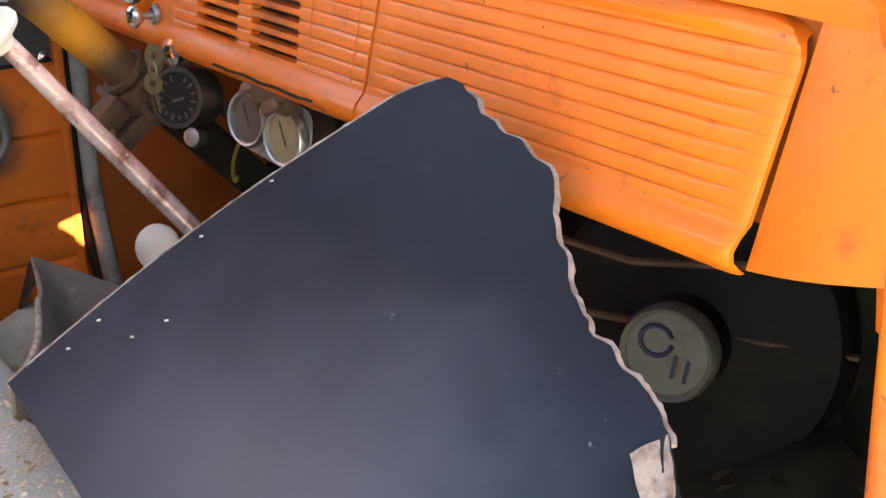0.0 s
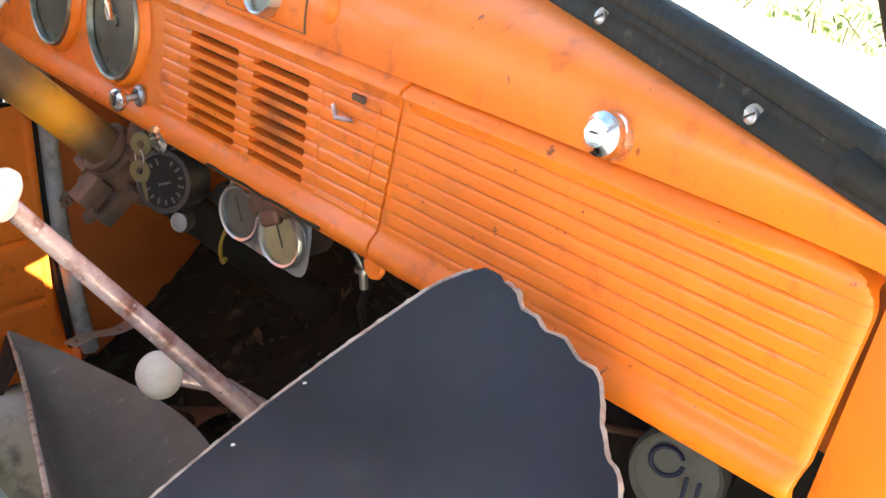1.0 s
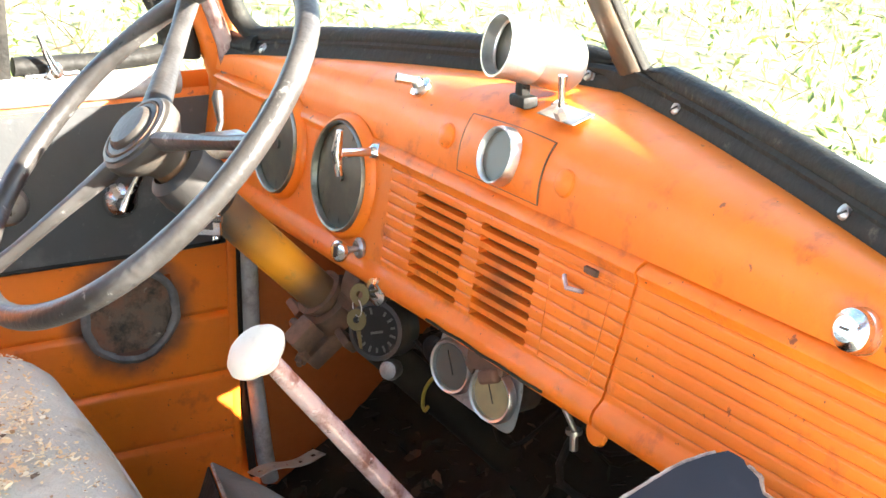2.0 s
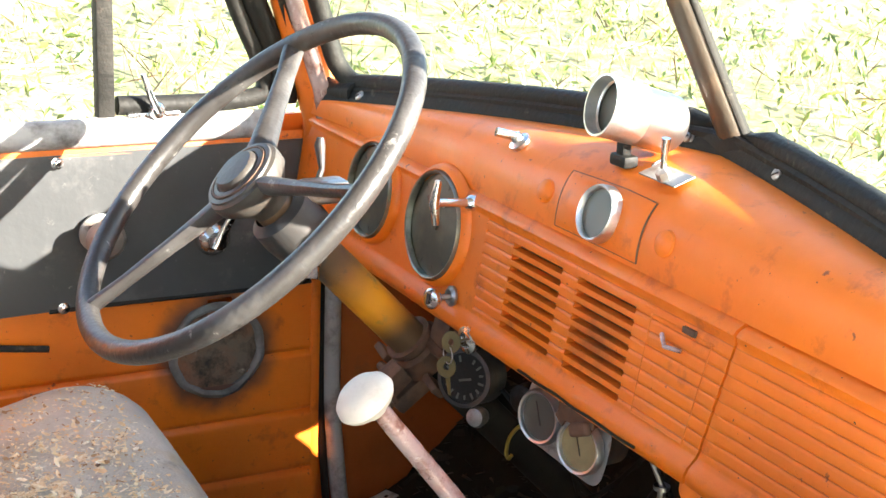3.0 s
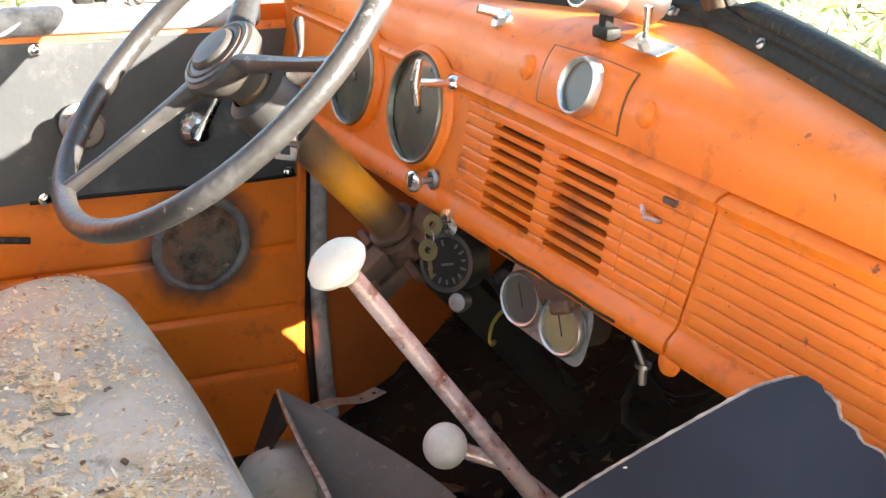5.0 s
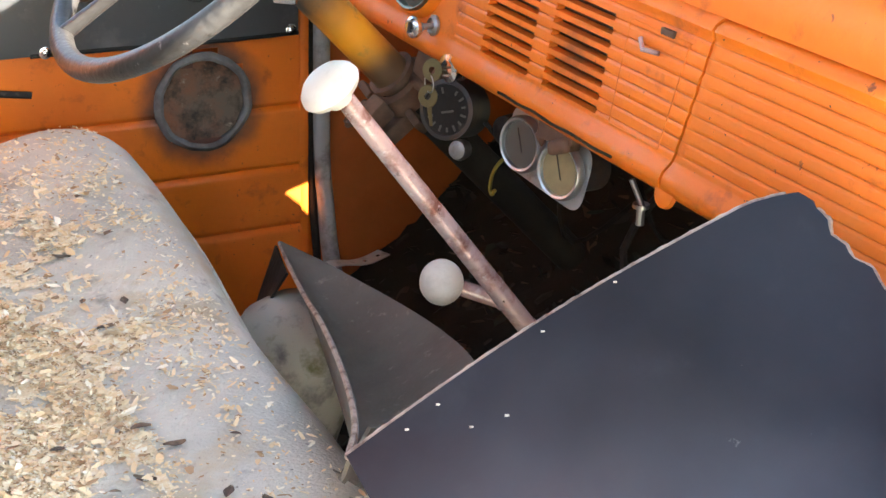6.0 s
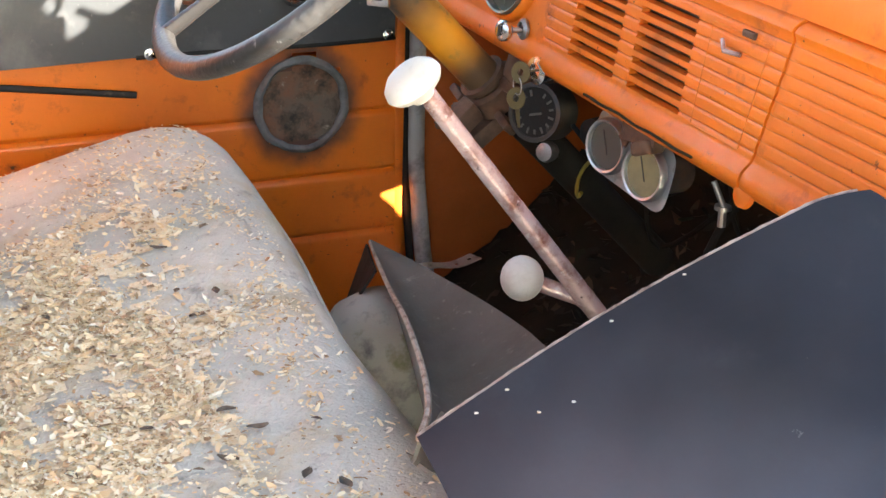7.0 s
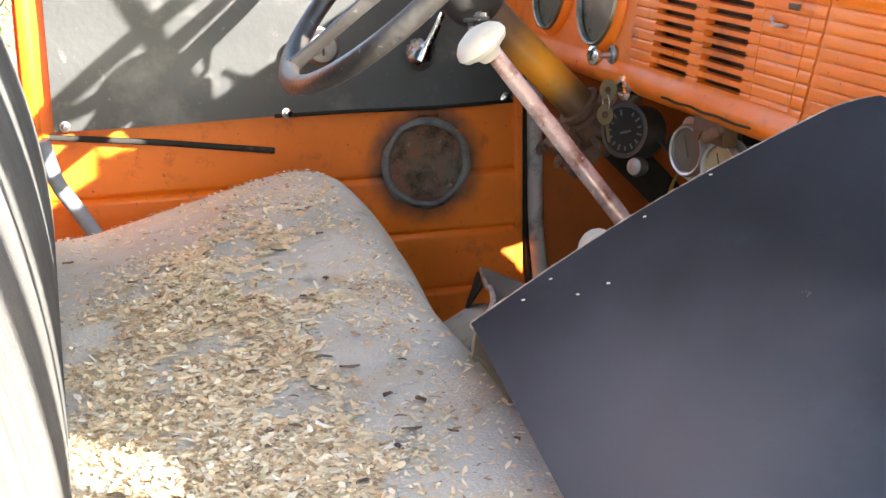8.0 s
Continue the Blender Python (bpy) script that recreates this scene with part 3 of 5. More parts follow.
part("vent_seal_outer", tube(smooth_line([(0.305, 0.712, 1.378), (0.305, 0.712, 1.40), (0.285, 0.712, 1.46), (0.25, 0.712, 1.54), (0.13, 0.712, 1.86)], 8), 0.016, 10), RUBBER, door)
part("window_head", box_between((-0.36, 0.715, 1.86), (0.16, 0.75, 1.90), 0.004), ORANGE, door)
bm = bmesh.new()
bm.faces.new([bm.verts.new(p) for p in ((0.078, 0.728, 1.384), (0.27, 0.728, 1.388), (0.265, 0.728, 1.45), (0.10, 0.728, 1.86), (0.078, 0.728, 1.86))])
bmesh.ops.solidify(bm, geom=bm.faces[:], thickness=0.004)
vp = part("vent_pane", bm, GLASS, door, "", smooth=False)
vp.visible_shadow = False
latch = part("vent_latch", lathe([(0.012, 0), (0.012, 0.010), (0.008, 0.016), (0, 0.017)], facing((0.128, 0.715, 1.375), (0, -1, 0)), 18), CHROME, door, "chrome vent latch")
part("latch_lever", tube([(0.128, 0.70, 1.375), (0.118, 0.698, 1.395), (0.108, 0.70, 1.425)], 0.006, 8, radii=[0.007, 0.006, 0.0045], flat=0.6), CHROME, latch)
part("latch_base", box_between((0.09, 0.708, 1.364), (0.16, 0.722, 1.374), 0.003), CHROME, latch)


def winder(x, z, angle):
    m = facing((x, 0.704, z), (0, -1, 0))
    h = part("winder", lathe([(0.024, 0), (0.024, 0.004), (0.019, 0.012), (0.012, 0.018), (0.011, 0.03), (0.008, 0.034), (0, 0.035)], m, 28), CHROME, door, "dull chrome door handle")
    a = Vector((math.cos(angle), 0, math.sin(angle)))
    p0 = Vector((x, 0.704 - 0.03, z))
    part("handle_arm", tube([p0 - 0.008 * a, p0 + 0.02 * a, p0 + 0.045 * a + Vector((0, -0.008, 0)), p0 + 0.068 * a + Vector((0, -0.010, 0))], 0.006, 10, radii=[0.010, 0.008, 0.0065, 0.005], flat=0.6), CHROME, h)


winder(0.200, 1.200, 1.18)
kn = part("door_knob", lathe([(0.026, 0), (0.026, 0.004), (0.012, 0.010), (0.012, 0.020), (0.024, 0.028), (0.026, 0.036), (0.020, 0.044), (0, 0.047)], facing((0.048, 0.704, 1.221), (0, -1, 0)), 32), STEEL, door, "round worn metal door knob")
part("knob_pin", box(0.003, 0.002, 0.02, Matrix.Translation((0.048, 0.658, 1.221))), DARK_METAL, kn)
# speaker opening: sooty welded ring, cloth behind
ring_m = facing((hole[0], DOOR_Y + 0.002, hole[1]), (0, -1, 0))
spk = part("speaker_ring", lathe([(0.0595, -0.008), (0.0585, 0.001), (0.0605, 0.004), (0.0635, 0.005), (0.067, 0.0035), (0.070, 0.0005), (0.070, -0.004)], ring_m, 72), SOOT, door, "sooty grey ring round the speaker hole")
for v in spk.data.vertices:
    v.co += 0.0034 * noise.noise_vector(v.co * 46)
part("speaker_cloth", lathe([(0.064, -0.012), (0.03, -0.016), (0, -0.018)], ring_m, 40), SPEAKER, door, "rust-stained brown speaker cloth")
sl = part("loose_strip", tube([(-0.335, 0.708, 1.110), (-0.18, 0.709, 1.092), (-0.02, 0.709, 1.069)], 0.0035, 8, flat=1.3), RUBBER, door, "thin dark strip of weather seal hanging on the skin")
# rubber strips in the front gap
gap = thing("weather_strip", (0.39, 0.73, 0.70), "grey rubber weather strip down the door gap", "weather strip", kind="structure")
part("strip", tube(smooth_line([(0.386, 0.728, 1.34), (0.388, 0.728, 1.10), (0.390, 0.728, 0.93), (0.396, 0.728, 0.86), (0.404, 0.726, 0.78), (0.412, 0.724, 0.73)], 8), 0.013, 10), SEAL, gap)
part("strip_lip", tube(smooth_line([(0.372, 0.732, 1.34), (0.373, 0.732, 1.10), (0.376, 0.732, 0.90), (0.388, 0.732, 0.74)], 8), 0.006, 8), RUBBER, gap)

# ---- dashboard ----
dash = thing("dashboard", (0.335, 0, 1.21), "worn orange steel truck dashboard with ribbed panels", "dashboard")


def cowl_point(y, v):
    """The rounded upper dash from its lower crease (v 0) to the windscreen (v 1)."""
    bx, bz = ws_x(y) - 0.004, ws_z(y) - 0.004
    e = max(0.0, (abs(y) - 0.55) / 0.15)
    p0 = Vector((0.340 - 0.012 * e * e, y, 1.366))
    p2 = Vector((bx, y, bz))
    p1 = Vector((0.338 - 0.01 * e, y, bz + 0.012))
    return p0 * (1 - v) ** 2 + p1 * 2 * v * (1 - v) + p2 * v * v


part("upper_panel", sheet(lambda u, v: cowl_point(-0.712 + 1.424 * u, v), 72, 16, -0.003), ORANGE, dash, "smooth faded orange upper dash")


def rib_fade(y):
    return 1.0 if -0.20 < y else max(0.0, min(1.0, (-0.218 - y) / 0.012)) * max(0.0, min(1.0, (y + 0.628) / 0.035))


def rib(z, top=RIB_TOP, bottom=1.243, pitch=RIB_PITCH, depth=0.0015):
    if z > top or z < bottom:
        return 0.0
    k = ((top - z) / pitch) % 1.0
    return depth * math.exp(-((k - 0.5) / 0.085) ** 2)


def lower_x(z):
    """Face of the lower dash: bead on top, ribbed field, lip rolled under."""
    x = face_x(z)
    if z > 1.350:
        a = (z - 1.350) / 0.016
        x -= 0.005 * math.sin(min(1, a) * math.pi) - 0.004 * a * a
    if z < 1.243:
        a = (1.243 - z) / 0.033
        x += 0.030 * max(0, a - 0.55) ** 1.6 - 0.008 * math.sin(min(1, a) * math.pi)
    return x


def zrows(pitch=RIB_PITCH):
    out = [1.366, 1.363, 1.360, 1.356, 1.352]
    for i in range(9):
        for k in (0.22, 0.38, 0.45, 0.5, 0.55, 0.62, 0.78, 1.0):
            out.append(RIB_TOP - (i + k) * pitch)
    out += [1.243, 1.240, 1.234, 1.227, 1.220, 1.214, 1.210]
    return sorted({round(z, 5) for z in out if z > 1.209}, reverse=True)


ZR = zrows()


def dash_strip(ys, ribs=True, holes=None, end_round=None):
    bm = bmesh.new()
    vs = []
    for y in ys:
        col = []
        for z in ZR:
            x = lower_x(z) + (rib(z) * rib_fade(y) if (ribs is True or (ribs and ribs(y))) else 0)
            if end_round:
                x += end_round(y, z)
            col.append(bm.verts.new((x, y, z)))
        vs.append(col)
    for i in range(len(ys) - 1):
        for j in range(len(ZR) - 1):
            if not (holes and holes((ys[i] + ys[i + 1]) / 2, (ZR[j] + ZR[j + 1]) / 2)):
                bm.faces.new((vs[i][j], vs[i + 1][j], vs[i + 1][j + 1], vs[i][j + 1]))
    for v in [v for v in bm.verts if not v.link_faces]:
        bm.verts.remove(v)
    return bm


def deepen(bm, d):
    """Turns the free edges forwards, to give the sheet its depth."""
    edges = [e for e in bm.edges if len(e.link_faces) == 1]
    g = bmesh.ops.extrude_edge_only(bm, edges=edges)
    for v in [v for v in g["geom"] if isinstance(v, bmesh.types.BMVert)]:
        v.co.x += d
    return bm


BLOCKS = ((0.054, 0.147), (-0.068, 0.026))


def in_slot(y, z):
    if not any(a < y < b for a, b in BLOCKS):
        return False
    k = (RIB_TOP - z) / RIB_PITCH
    i = int(k)
    return 1 <= i <= 8 and 0.22 < k - i < 0.78


def joint_lean(y, z):
    """The joint beside the ashtray runs slanting down towards the slots, a little ragged."""
    w = max(0.0, min(1.0, (-0.085 - y) / 0.118)) if y > -0.2042 else max(0.0, 1 - (-0.2050 - y) / 0.14)
    return y + w * 0.15 * (1.364 - z) + (w > 0.97) * 0.0011 * noise.noise((0, 0, 170 * z))


def lean_all(bm):
    for v in bm.verts:
        v.co.y = joint_lean(v.co.y, v.co.z)
    return bm


ys = sorted(set(list(np.linspace(-0.2035, 0.203, 15)) + [a for b in BLOCKS for a in b] + [b[0] + (b[1] - b[0]) * k / 4 for b in BLOCKS for k in range(5)]))
centre = part("grille_panel", deepen(lean_all(dash_strip(ys, True, in_slot)), 0.010), ORANGE_RIBBED, dash, "ribbed orange grille panel with two blocks of slots")
part("grille_backing", box_between((0.350, -0.10, 1.235), (0.354, 0.17, 1.352)), BROWN, dash, "rusty mesh behind the slots")
# ashtray front, its joints and pull
ash = part("ashtray", sheet(lambda u, v: (lower_x(1.338 - 0.091 * v) - 0.0004 + rib(1.338 - 0.091 * v), joint_lean(-0.092 - 0.086 * u, 1.338 - 0.091 * v), 1.338 - 0.091 * v), 4, 64, -0.003), ORANGE_RIBBED, dash, "ribbed ashtray front with fine rusty joints")
for y in (-0.0915, -0.1785):
    part("joint", tube([(lower_x(z) - 0.0002, joint_lean(y, z), z) for z in np.linspace(1.338, 1.247, 24)], 0.0006, 6), ORANGE_RUSTY, ash, "fine rusty joint")
part("joint", tube([(lower_x(1.3385) - 0.0002, y, 1.3385) for y in np.linspace(-0.0915, -0.1785, 12)], 0.0005, 6), ORANGE_RUSTY, ash)
part("joint", tube([(lower_x(1.2465) - 0.0002, joint_lean(y, 1.2465), 1.2465) for y in np.linspace(-0.0915, -0.1785, 12)], 0.0007, 6), ORANGE_RUSTY, ash)
part("ashtray_pull", tube([(lower_x(1.325) - 0.004, -0.115, 1.328), (lower_x(1.325) - 0.012, -0.130, 1.323), (lower_x(1.325) - 0.004, -0.143, 1.322)], 0.0022, 8), LEVER, ash, "worn rusty pull")
part("ashtray_latch", box_between((lower_x(1.34) - 0.003, -0.155, 1.337), (lower_x(1.34) + 0.004, -0.137, 1.343), 0.001), BROWN, ash)
# gauge panel on the driver's side
part("gauge_panel", deepen(dash_strip(list(np.linspace(0.203, 0.71, 20)), False), 0.010), ORANGE, dash, "smooth orange gauge panel")


# glovebox door
def gb_round(y, z):
    e = max(0.0, (-0.634 - y) / 0.009)
    w = max(0.0, (-0.205 - y) / 0.005)
    return 0.003 * e * e + 0.0015 * max(0, 1 - w) ** 2 + 0.006 * max(0.0, (z - 1.357) / 0.009) ** 2 + (max(0.0, min(1.0, (-0.56 - y) / 0.05)) * (0.005 * math.sin(min(1.0, (z - 1.350) / 0.016) * math.pi)) if z > 1.350 else 0.0) - 0.003 * math.exp(-((y + 0.50) / 0.06) ** 2) * (z > 1.35)


def slant(bm):
    """The free end of the door leans in towards its lower corner."""
    for v in bm.verts:
        cy, cz = -0.6165 - v.co.y, v.co.z - 1.336
        if cy > 0 and cz > 0 and math.hypot(cy, cz) > 0.026:
            k = 0.026 / math.hypot(cy, cz)
            v.co.y, v.co.z = -0.6165 - cy * k, 1.336 + cz * k
        v.co.y += 0.215 * (1.345 - v.co.z) * max(0.0, min(1.0, (-0.35 - v.co.y) / 0.29))
    return bm


glove = part("glovebox_door", deepen(slant(lean_all(dash_strip([-0.2050, -0.2075, -0.212, -0.22] + list(np.linspace(-0.24, -0.62, 22)) + [-0.626, -0.632, -0.637, -0.641, -0.6425], True, None, gb_round))), 0.004), ORANGE_RIBBED, dash, "ribbed orange glovebox door with a warped top edge")
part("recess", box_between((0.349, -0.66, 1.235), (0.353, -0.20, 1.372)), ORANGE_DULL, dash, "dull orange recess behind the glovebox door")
end_f = lambda u, v: (face_x(1.372 - 0.150 * v) + 0.006 - 0.010 * math.sin(math.pi * min(1, 0.85 * u)) - 0.004 * u * u, (1 - u) * (-0.6455 + 0.19 * (0.156 * v - 0.027)) - 0.728 * u, 1.372 - 0.156 * v + 0.024 * u * v)
part("end_panel", sheet(end_f, 12, 24, -0.010), ORANGE, dash, "plain orange end panel by the door")
part("lip_bump", lathe([(0.013, -0.003), (0.012, 0.001), (0.009, 0.0022), (0, 0.0026)], facing((lower_x(1.216) - 0.001, -0.188, 1.216), (-1, 0, 0.2)), 24), ORANGE, dash)
# lock button
lk = cowl_point(-0.431, 0.16)
part("lock_button", lathe([(0.016, -0.002), (0.0165, 0.003), (0.0145, 0.008), (0.0155, 0.010), (0.0145, 0.015), (0.011, 0.018), (0.009, 0.021), (0, 0.022)], facing(lk, (-0.95, -0.1, 0.3)), 36), CHROME, dash, "bright chrome lock button")
part("keyhole", box(0.006, 0.002, 0.002, facing(lk + Vector((-0.021, -0.002, 0.007)), (-0.95, -0.1, 0.3))), DARK_METAL, dash)


def big_dial(y, z, r):
    n = Vector((-1, 0, 0.143)).normalized()
    m = facing((face_x(z) - 0.002, y, z), n)
    b = part("gauge", lathe([(r * 0.945, 0.004), (r * 0.955, 0.010), (r * 0.985, 0.011), (r, 0.007), (r * 1.0, -0.006)], m, 56), BEZEL, dash, "large round gauge with a tarnished bezel")
    part("gauge_face", lathe([(0, 0.003), (r * 0.94, 0.003)], m, 48), DIAL_DARK, b, "faded dark gauge face")
    part("dial_shroud", lathe([(r * 1.0, 0.004), (r * 1.03, 0.0075), (r * 1.07, 0.0065), (r * 1.13, 0.001), (r * 1.15, -0.004)], m, 56), ORANGE, dash, "raised orange rim pressed round the gauge")
    part("gauge_hub", lathe([(r * 0.10, 0.003), (r * 0.10, 0.006), (0, 0.007)], m, 16), DIAL_DARK, b)
    part("needle", box(0.002, r * 0.62, 0.001, m @ Matrix.Rotation(0.7, 4, 'Z') @ Matrix.Translation((0, r * 0.28, 0.006))), BROWN, b)
    for k in range(11):
        a = math.pi * (0.15 + 0.17 * k) + 1.2
        part("tick", box(0.0012, r * 0.10, 0.0006, m @ Matrix.Rotation(a, 4, 'Z') @ Matrix.Translation((0, r * 0.8, 0.0036))), DIAL_GREY, b)


big_dial(0.302, 1.314, 0.061)
big_dial(0.469, 1.313, 0.058)
# T-shaped pull and two switch knobs
pull = part("pull_handle", tube([(0.340, 0.240, 1.354), (0.330, 0.240, 1.355), (0.326, 0.240, 1.355)], 0.009, 14, radii=[0.010, 0.009, 0.006]), CHROME, dash, "chrome T-shaped pull handle")
part("pull_rod", tube([(0.330, 0.240, 1.355), (0.291, 0.240, 1.358)], 0.005, 10), CHROME, pull)
part("pull_bar", tube([(0.290, 0.238, 1.383), (0.287, 0.240, 1.358), (0.291, 0.242, 1.334)], 0.006, 10, radii=[0.0035, 0.006, 0.004]), CHROME, pull)
zk = 1.249
kb = part("switch_knob", tube([(face_x(zk) + 0.002, 0.245, zk), (0.294, 0.246, zk)], 0.0035, 10), STEEL, dash, "chrome switch knob")
part("knob_head", lathe([(0.008, -0.006), (0.0115, 0), (0.0115, 0.004), (0.009, 0.006), (0, 0.007)], facing((0.294, 0.246, zk), (-1, -0.25, 0.1)), 28), CHROME, kb)
part("knob_mark", box(0.004, 0.012, 0.001, facing((0.2862, 0.244, zk + 0.001), (-1, -0.25, 0.1))), DARK_METAL, kb)
part("switch_base", lathe([(0.0115, 0), (0.0115, 0.003), (0.008, 0.006), (0.007, 0.003), (0, 0.003)], facing((face_x(zk) - 0.001, 0.246, zk), (-1, 0, 0.1)), 28), STEEL, kb)
ks = part("key_switch", lathe([(0.012, -0.03), (0.012, 0.004), (0.015, 0.005), (0.015, 0.010), (0.009, 0.012), (0.009, 0.008), (0, 0.008)], facing((0.318, 0.196, 1.217), (-1, -0.2, 0)), 28), CHROME, dash, "chrome ring of the key switch")

# radio plate with a small round gauge


def on_cowl(y, v, off=0.0):
    p = cowl_point(y, v)
    n = (cowl_point(y, min(1, v + 0.03)) - cowl_point(y, max(0, v - 0.03))).cross(Vector((0, 1, 0))).normalized()
    if n.x > 0:
        n = -n
    return p + n * off, n


part("radio_plate", sheet(lambda u, v: on_cowl(-0.050 + 0.134 * u, 0.03 + 0.37 * v, 0.0032 - 0.002 * max(abs(2 * u - 1), abs(2 * v - 1)) ** 8)[0], 26, 20, -0.0035), ORANGE, dash, "orange blanking plate over the radio opening")
for a, c in (((-0.051, 0.03), (-0.051, 0.40)), ((0.085, 0.03), (0.085, 0.40)), ((-0.051, 0.40), (0.085, 0.40)), ((-0.051, 0.03), (0.085, 0.03))):
    part("plate_joint", tube([on_cowl(a[0] + (c[0] - a[0]) * t, a[1] + (c[1] - a[1]) * t, 0.0006)[0] for t in np.linspace(0, 1, 16)], 0.0009, 6), BROWN, dash, "fine dark joint round the plate")
gp, gn = on_cowl(0.011, 0.20, 0.003)
gg = part("small_gauge", lathe([(0.0235, 0.003), (0.0240, 0.008), (0.0250, 0.0095), (0.0258, 0.0085), (0.0264, 0.0095), (0.0275, 0.006), (0.028, -0.002)], facing(gp, gn), 44), SATIN, dash, "small chrome-ringed gauge")
part("small_gauge_face", lathe([(0, 0.004), (0.0235, 0.004)], facing(gp, gn), 40), DIAL_GREY, gg)
for y in (0.112, -0.085):
    p, n = on_cowl(y, 0.20)
    part("plug", lathe([(0.013, -0.002), (0.012, 0.002), (0.008, 0.005), (0, 0.006)], facing(p, n), 24), ORANGE, dash, "orange painted plug button")
p, n = on_cowl(0.195, 0.50)
wk = part("wiper_knob", lathe([(0.012, -0.001), (0.012, 0.004), (0.007, 0.007), (0.006, 0.012), (0, 0.013)], facing(p, n), 22), CHROME, dash, "small chrome wiper lever")
part("wiper_arm", tube([p + n * 0.010, p + n * 0.014 + Vector((-0.018, 0.006, 0.002))], 0.005, 10), CHROME, wk)
# toggle switch on a steel plate
p, n = on_cowl(-0.042, 0.56, 0.003)
tg = part("toggle_plate", box(0.027, 0.046, 0.0015, pose(0.377, -0.036, 1.447, 4, -14, 8), 0.0005), STEEL, dash, "loose steel plate with a toggle switch")
part("toggle_nut", lathe([(0.007, 0), (0.007, 0.009), (0.004, 0.012), (0, 0.012)], facing(on_cowl(-0.042, 0.54, 0.008)[0], n), 6), STEEL, tg)
part("toggle_lever", tube([on_cowl(-0.042, 0.54, 0.016)[0], on_cowl(-0.042, 0.54, 0.016)[0] + Vector((-0.002, -0.004, 0.032))], 0.003, 10, radii=[0.0022, 0.0042]), CHROME, tg)

# pod gauge on its bracket
podA, podB = Vector((0.347, 0.034, 1.500)), Vector((0.428, 0.024, 1.477))
pod = thing("pod_gauge", (0.385, 0.028, 1.455), "chrome pod gauge with a steel rear shell on a small bracket", "gauge")
ax = (podA - podB).normalized()
L = (podA - podB).length
mm = facing(podB, ax) @ Matrix.Diagonal((0.82, 0.82, 1, 1))
part("pod_body", lathe([(0, 0), (0.028, 0.0), (0.034, 0.006), (0.035, 0.012), (0.035, 0.045), (0.034, 0.046)], mm, 40), STEEL, pod, "dull steel rear shell")
hood = lathe([(0.0345, 0.044), (0.0355, 0.046), (0.0355, L - 0.01), (0.0365, L), (0.034, L), (0.033, L - 0.012), (0.030, L - 0.013)], mm, 40)
for v in hood.verts:
    lv = mm.inverted() @ v.co
    if lv.z > L - 0.02:
        v.co += ax * (0.001 * (mm.to_3x3() @ Vector((lv.x, lv.y, 0))).z / 0.035)
part("pod_hood", hood, SATIN, pod, "bright chrome hood")
part("pod_face", lathe([(0, L - 0.016), (0.0345, L - 0.016)], mm, 36), DIAL_GREY, pod)
part("pod_bracket", box_between((0.368, 0.018, 1.440), (0.385, 0.044, 1.452), 0.003), RUBBER, pod, "black bracket")
part("pod_post", box_between((0.371, 0.026, 1.448), (0.381, 0.038, 1.476), 0.002), RUBBER, pod)
part("pod_wire", tube(smooth_line([(0.41, 0.02, 1.465), (0.402, 0.005, 1.452), (0.388, 0.0, 1.447), (0.392, -0.015, 1.449), (0.380, -0.02, 1.447)], 6), 0.002, 6), CHROME, pod, "loose bright wire ends")

# ---- under the dash ----
duo = thing("twin_gauge", (0.36, 0.07, 1.15), "pale metal plate with two small round gauges under the dash", "gauge")
duo_n = Vector((-0.93, -0.22, 0.10)).normalized()
A, Bp = Vector((0.353, 0.104, 1.158)), Vector((0.361, 0.040, 1.150))
mid = (A + Bp) / 2
side = (Bp - A).normalized()
upv = duo_n.cross(side).normalized()
if upv.z < 0:
    upv = -upv
pm = Matrix((side, upv, side.cross(upv))).transposed().to_4x4()
if (pm.to_3x3() @ Vector((0, 0, 1))).dot(duo_n) < 0:
    pm = Matrix((-side, upv, (-side).cross(upv))).transposed().to_4x4()
pm.translation = mid
bm = bmesh.new()
prof = []
for k in range(40):
    a = 2 * math.pi * k / 40
    cx = 0.032 if math.cos(a) >= 0 else -0.032
    e = 0.5
    prof.append(bm.verts.new((cx + 0.034 * math.copysign(abs(math.cos(a)) ** e, math.cos(a)), 0.035 * math.copysign(abs(math.sin(a)) ** e, math.sin(a)), 0)))
bm.faces.new(prof)
bmesh.ops.solidify(bm, geom=bm.faces[:], thickness=0.004)
bm.transform(pm @ Matrix.Translation((0, 0, -0.004)))
part("plate", bm, ALU, duo, "chipped pale metal plate")
for c, face in ((A, DIAL_GREY), (Bp, DIAL_TAN)):
    gm = facing(c + duo_n * 0.001, duo_n)
    b = part("dial", lathe([(0.0245, 0.002), (0.025, 0.007), (0.0275, 0.008), (0.030, 0.004), (0.030, 0)], gm, 40), SATIN, duo, "round gauge with a chrome rim")
    part("dial_face", lathe([(0, 0.003), (0.025, 0.003)], gm, 36), face, b, "grey dial face" if face is DIAL_GREY else "yellowed dial face")
    part("dial_needle", box(0.0012, 0.026, 0.0006, gm @ Matrix.Rotation(0.4, 4, 'Z') @ Matrix.Translation((0, 0.004, 0.005))), DARK_METAL, b)
    part("dial_can", lathe([(0.024, -0.045), (0.024, -0.004)], gm, 28), DARK_METAL, b)
part("hanger", box_between((0.350, 0.022, 1.175), (0.368, 0.056, 1.225), 0.003), BROWN, duo, "rusty hanger bracket")
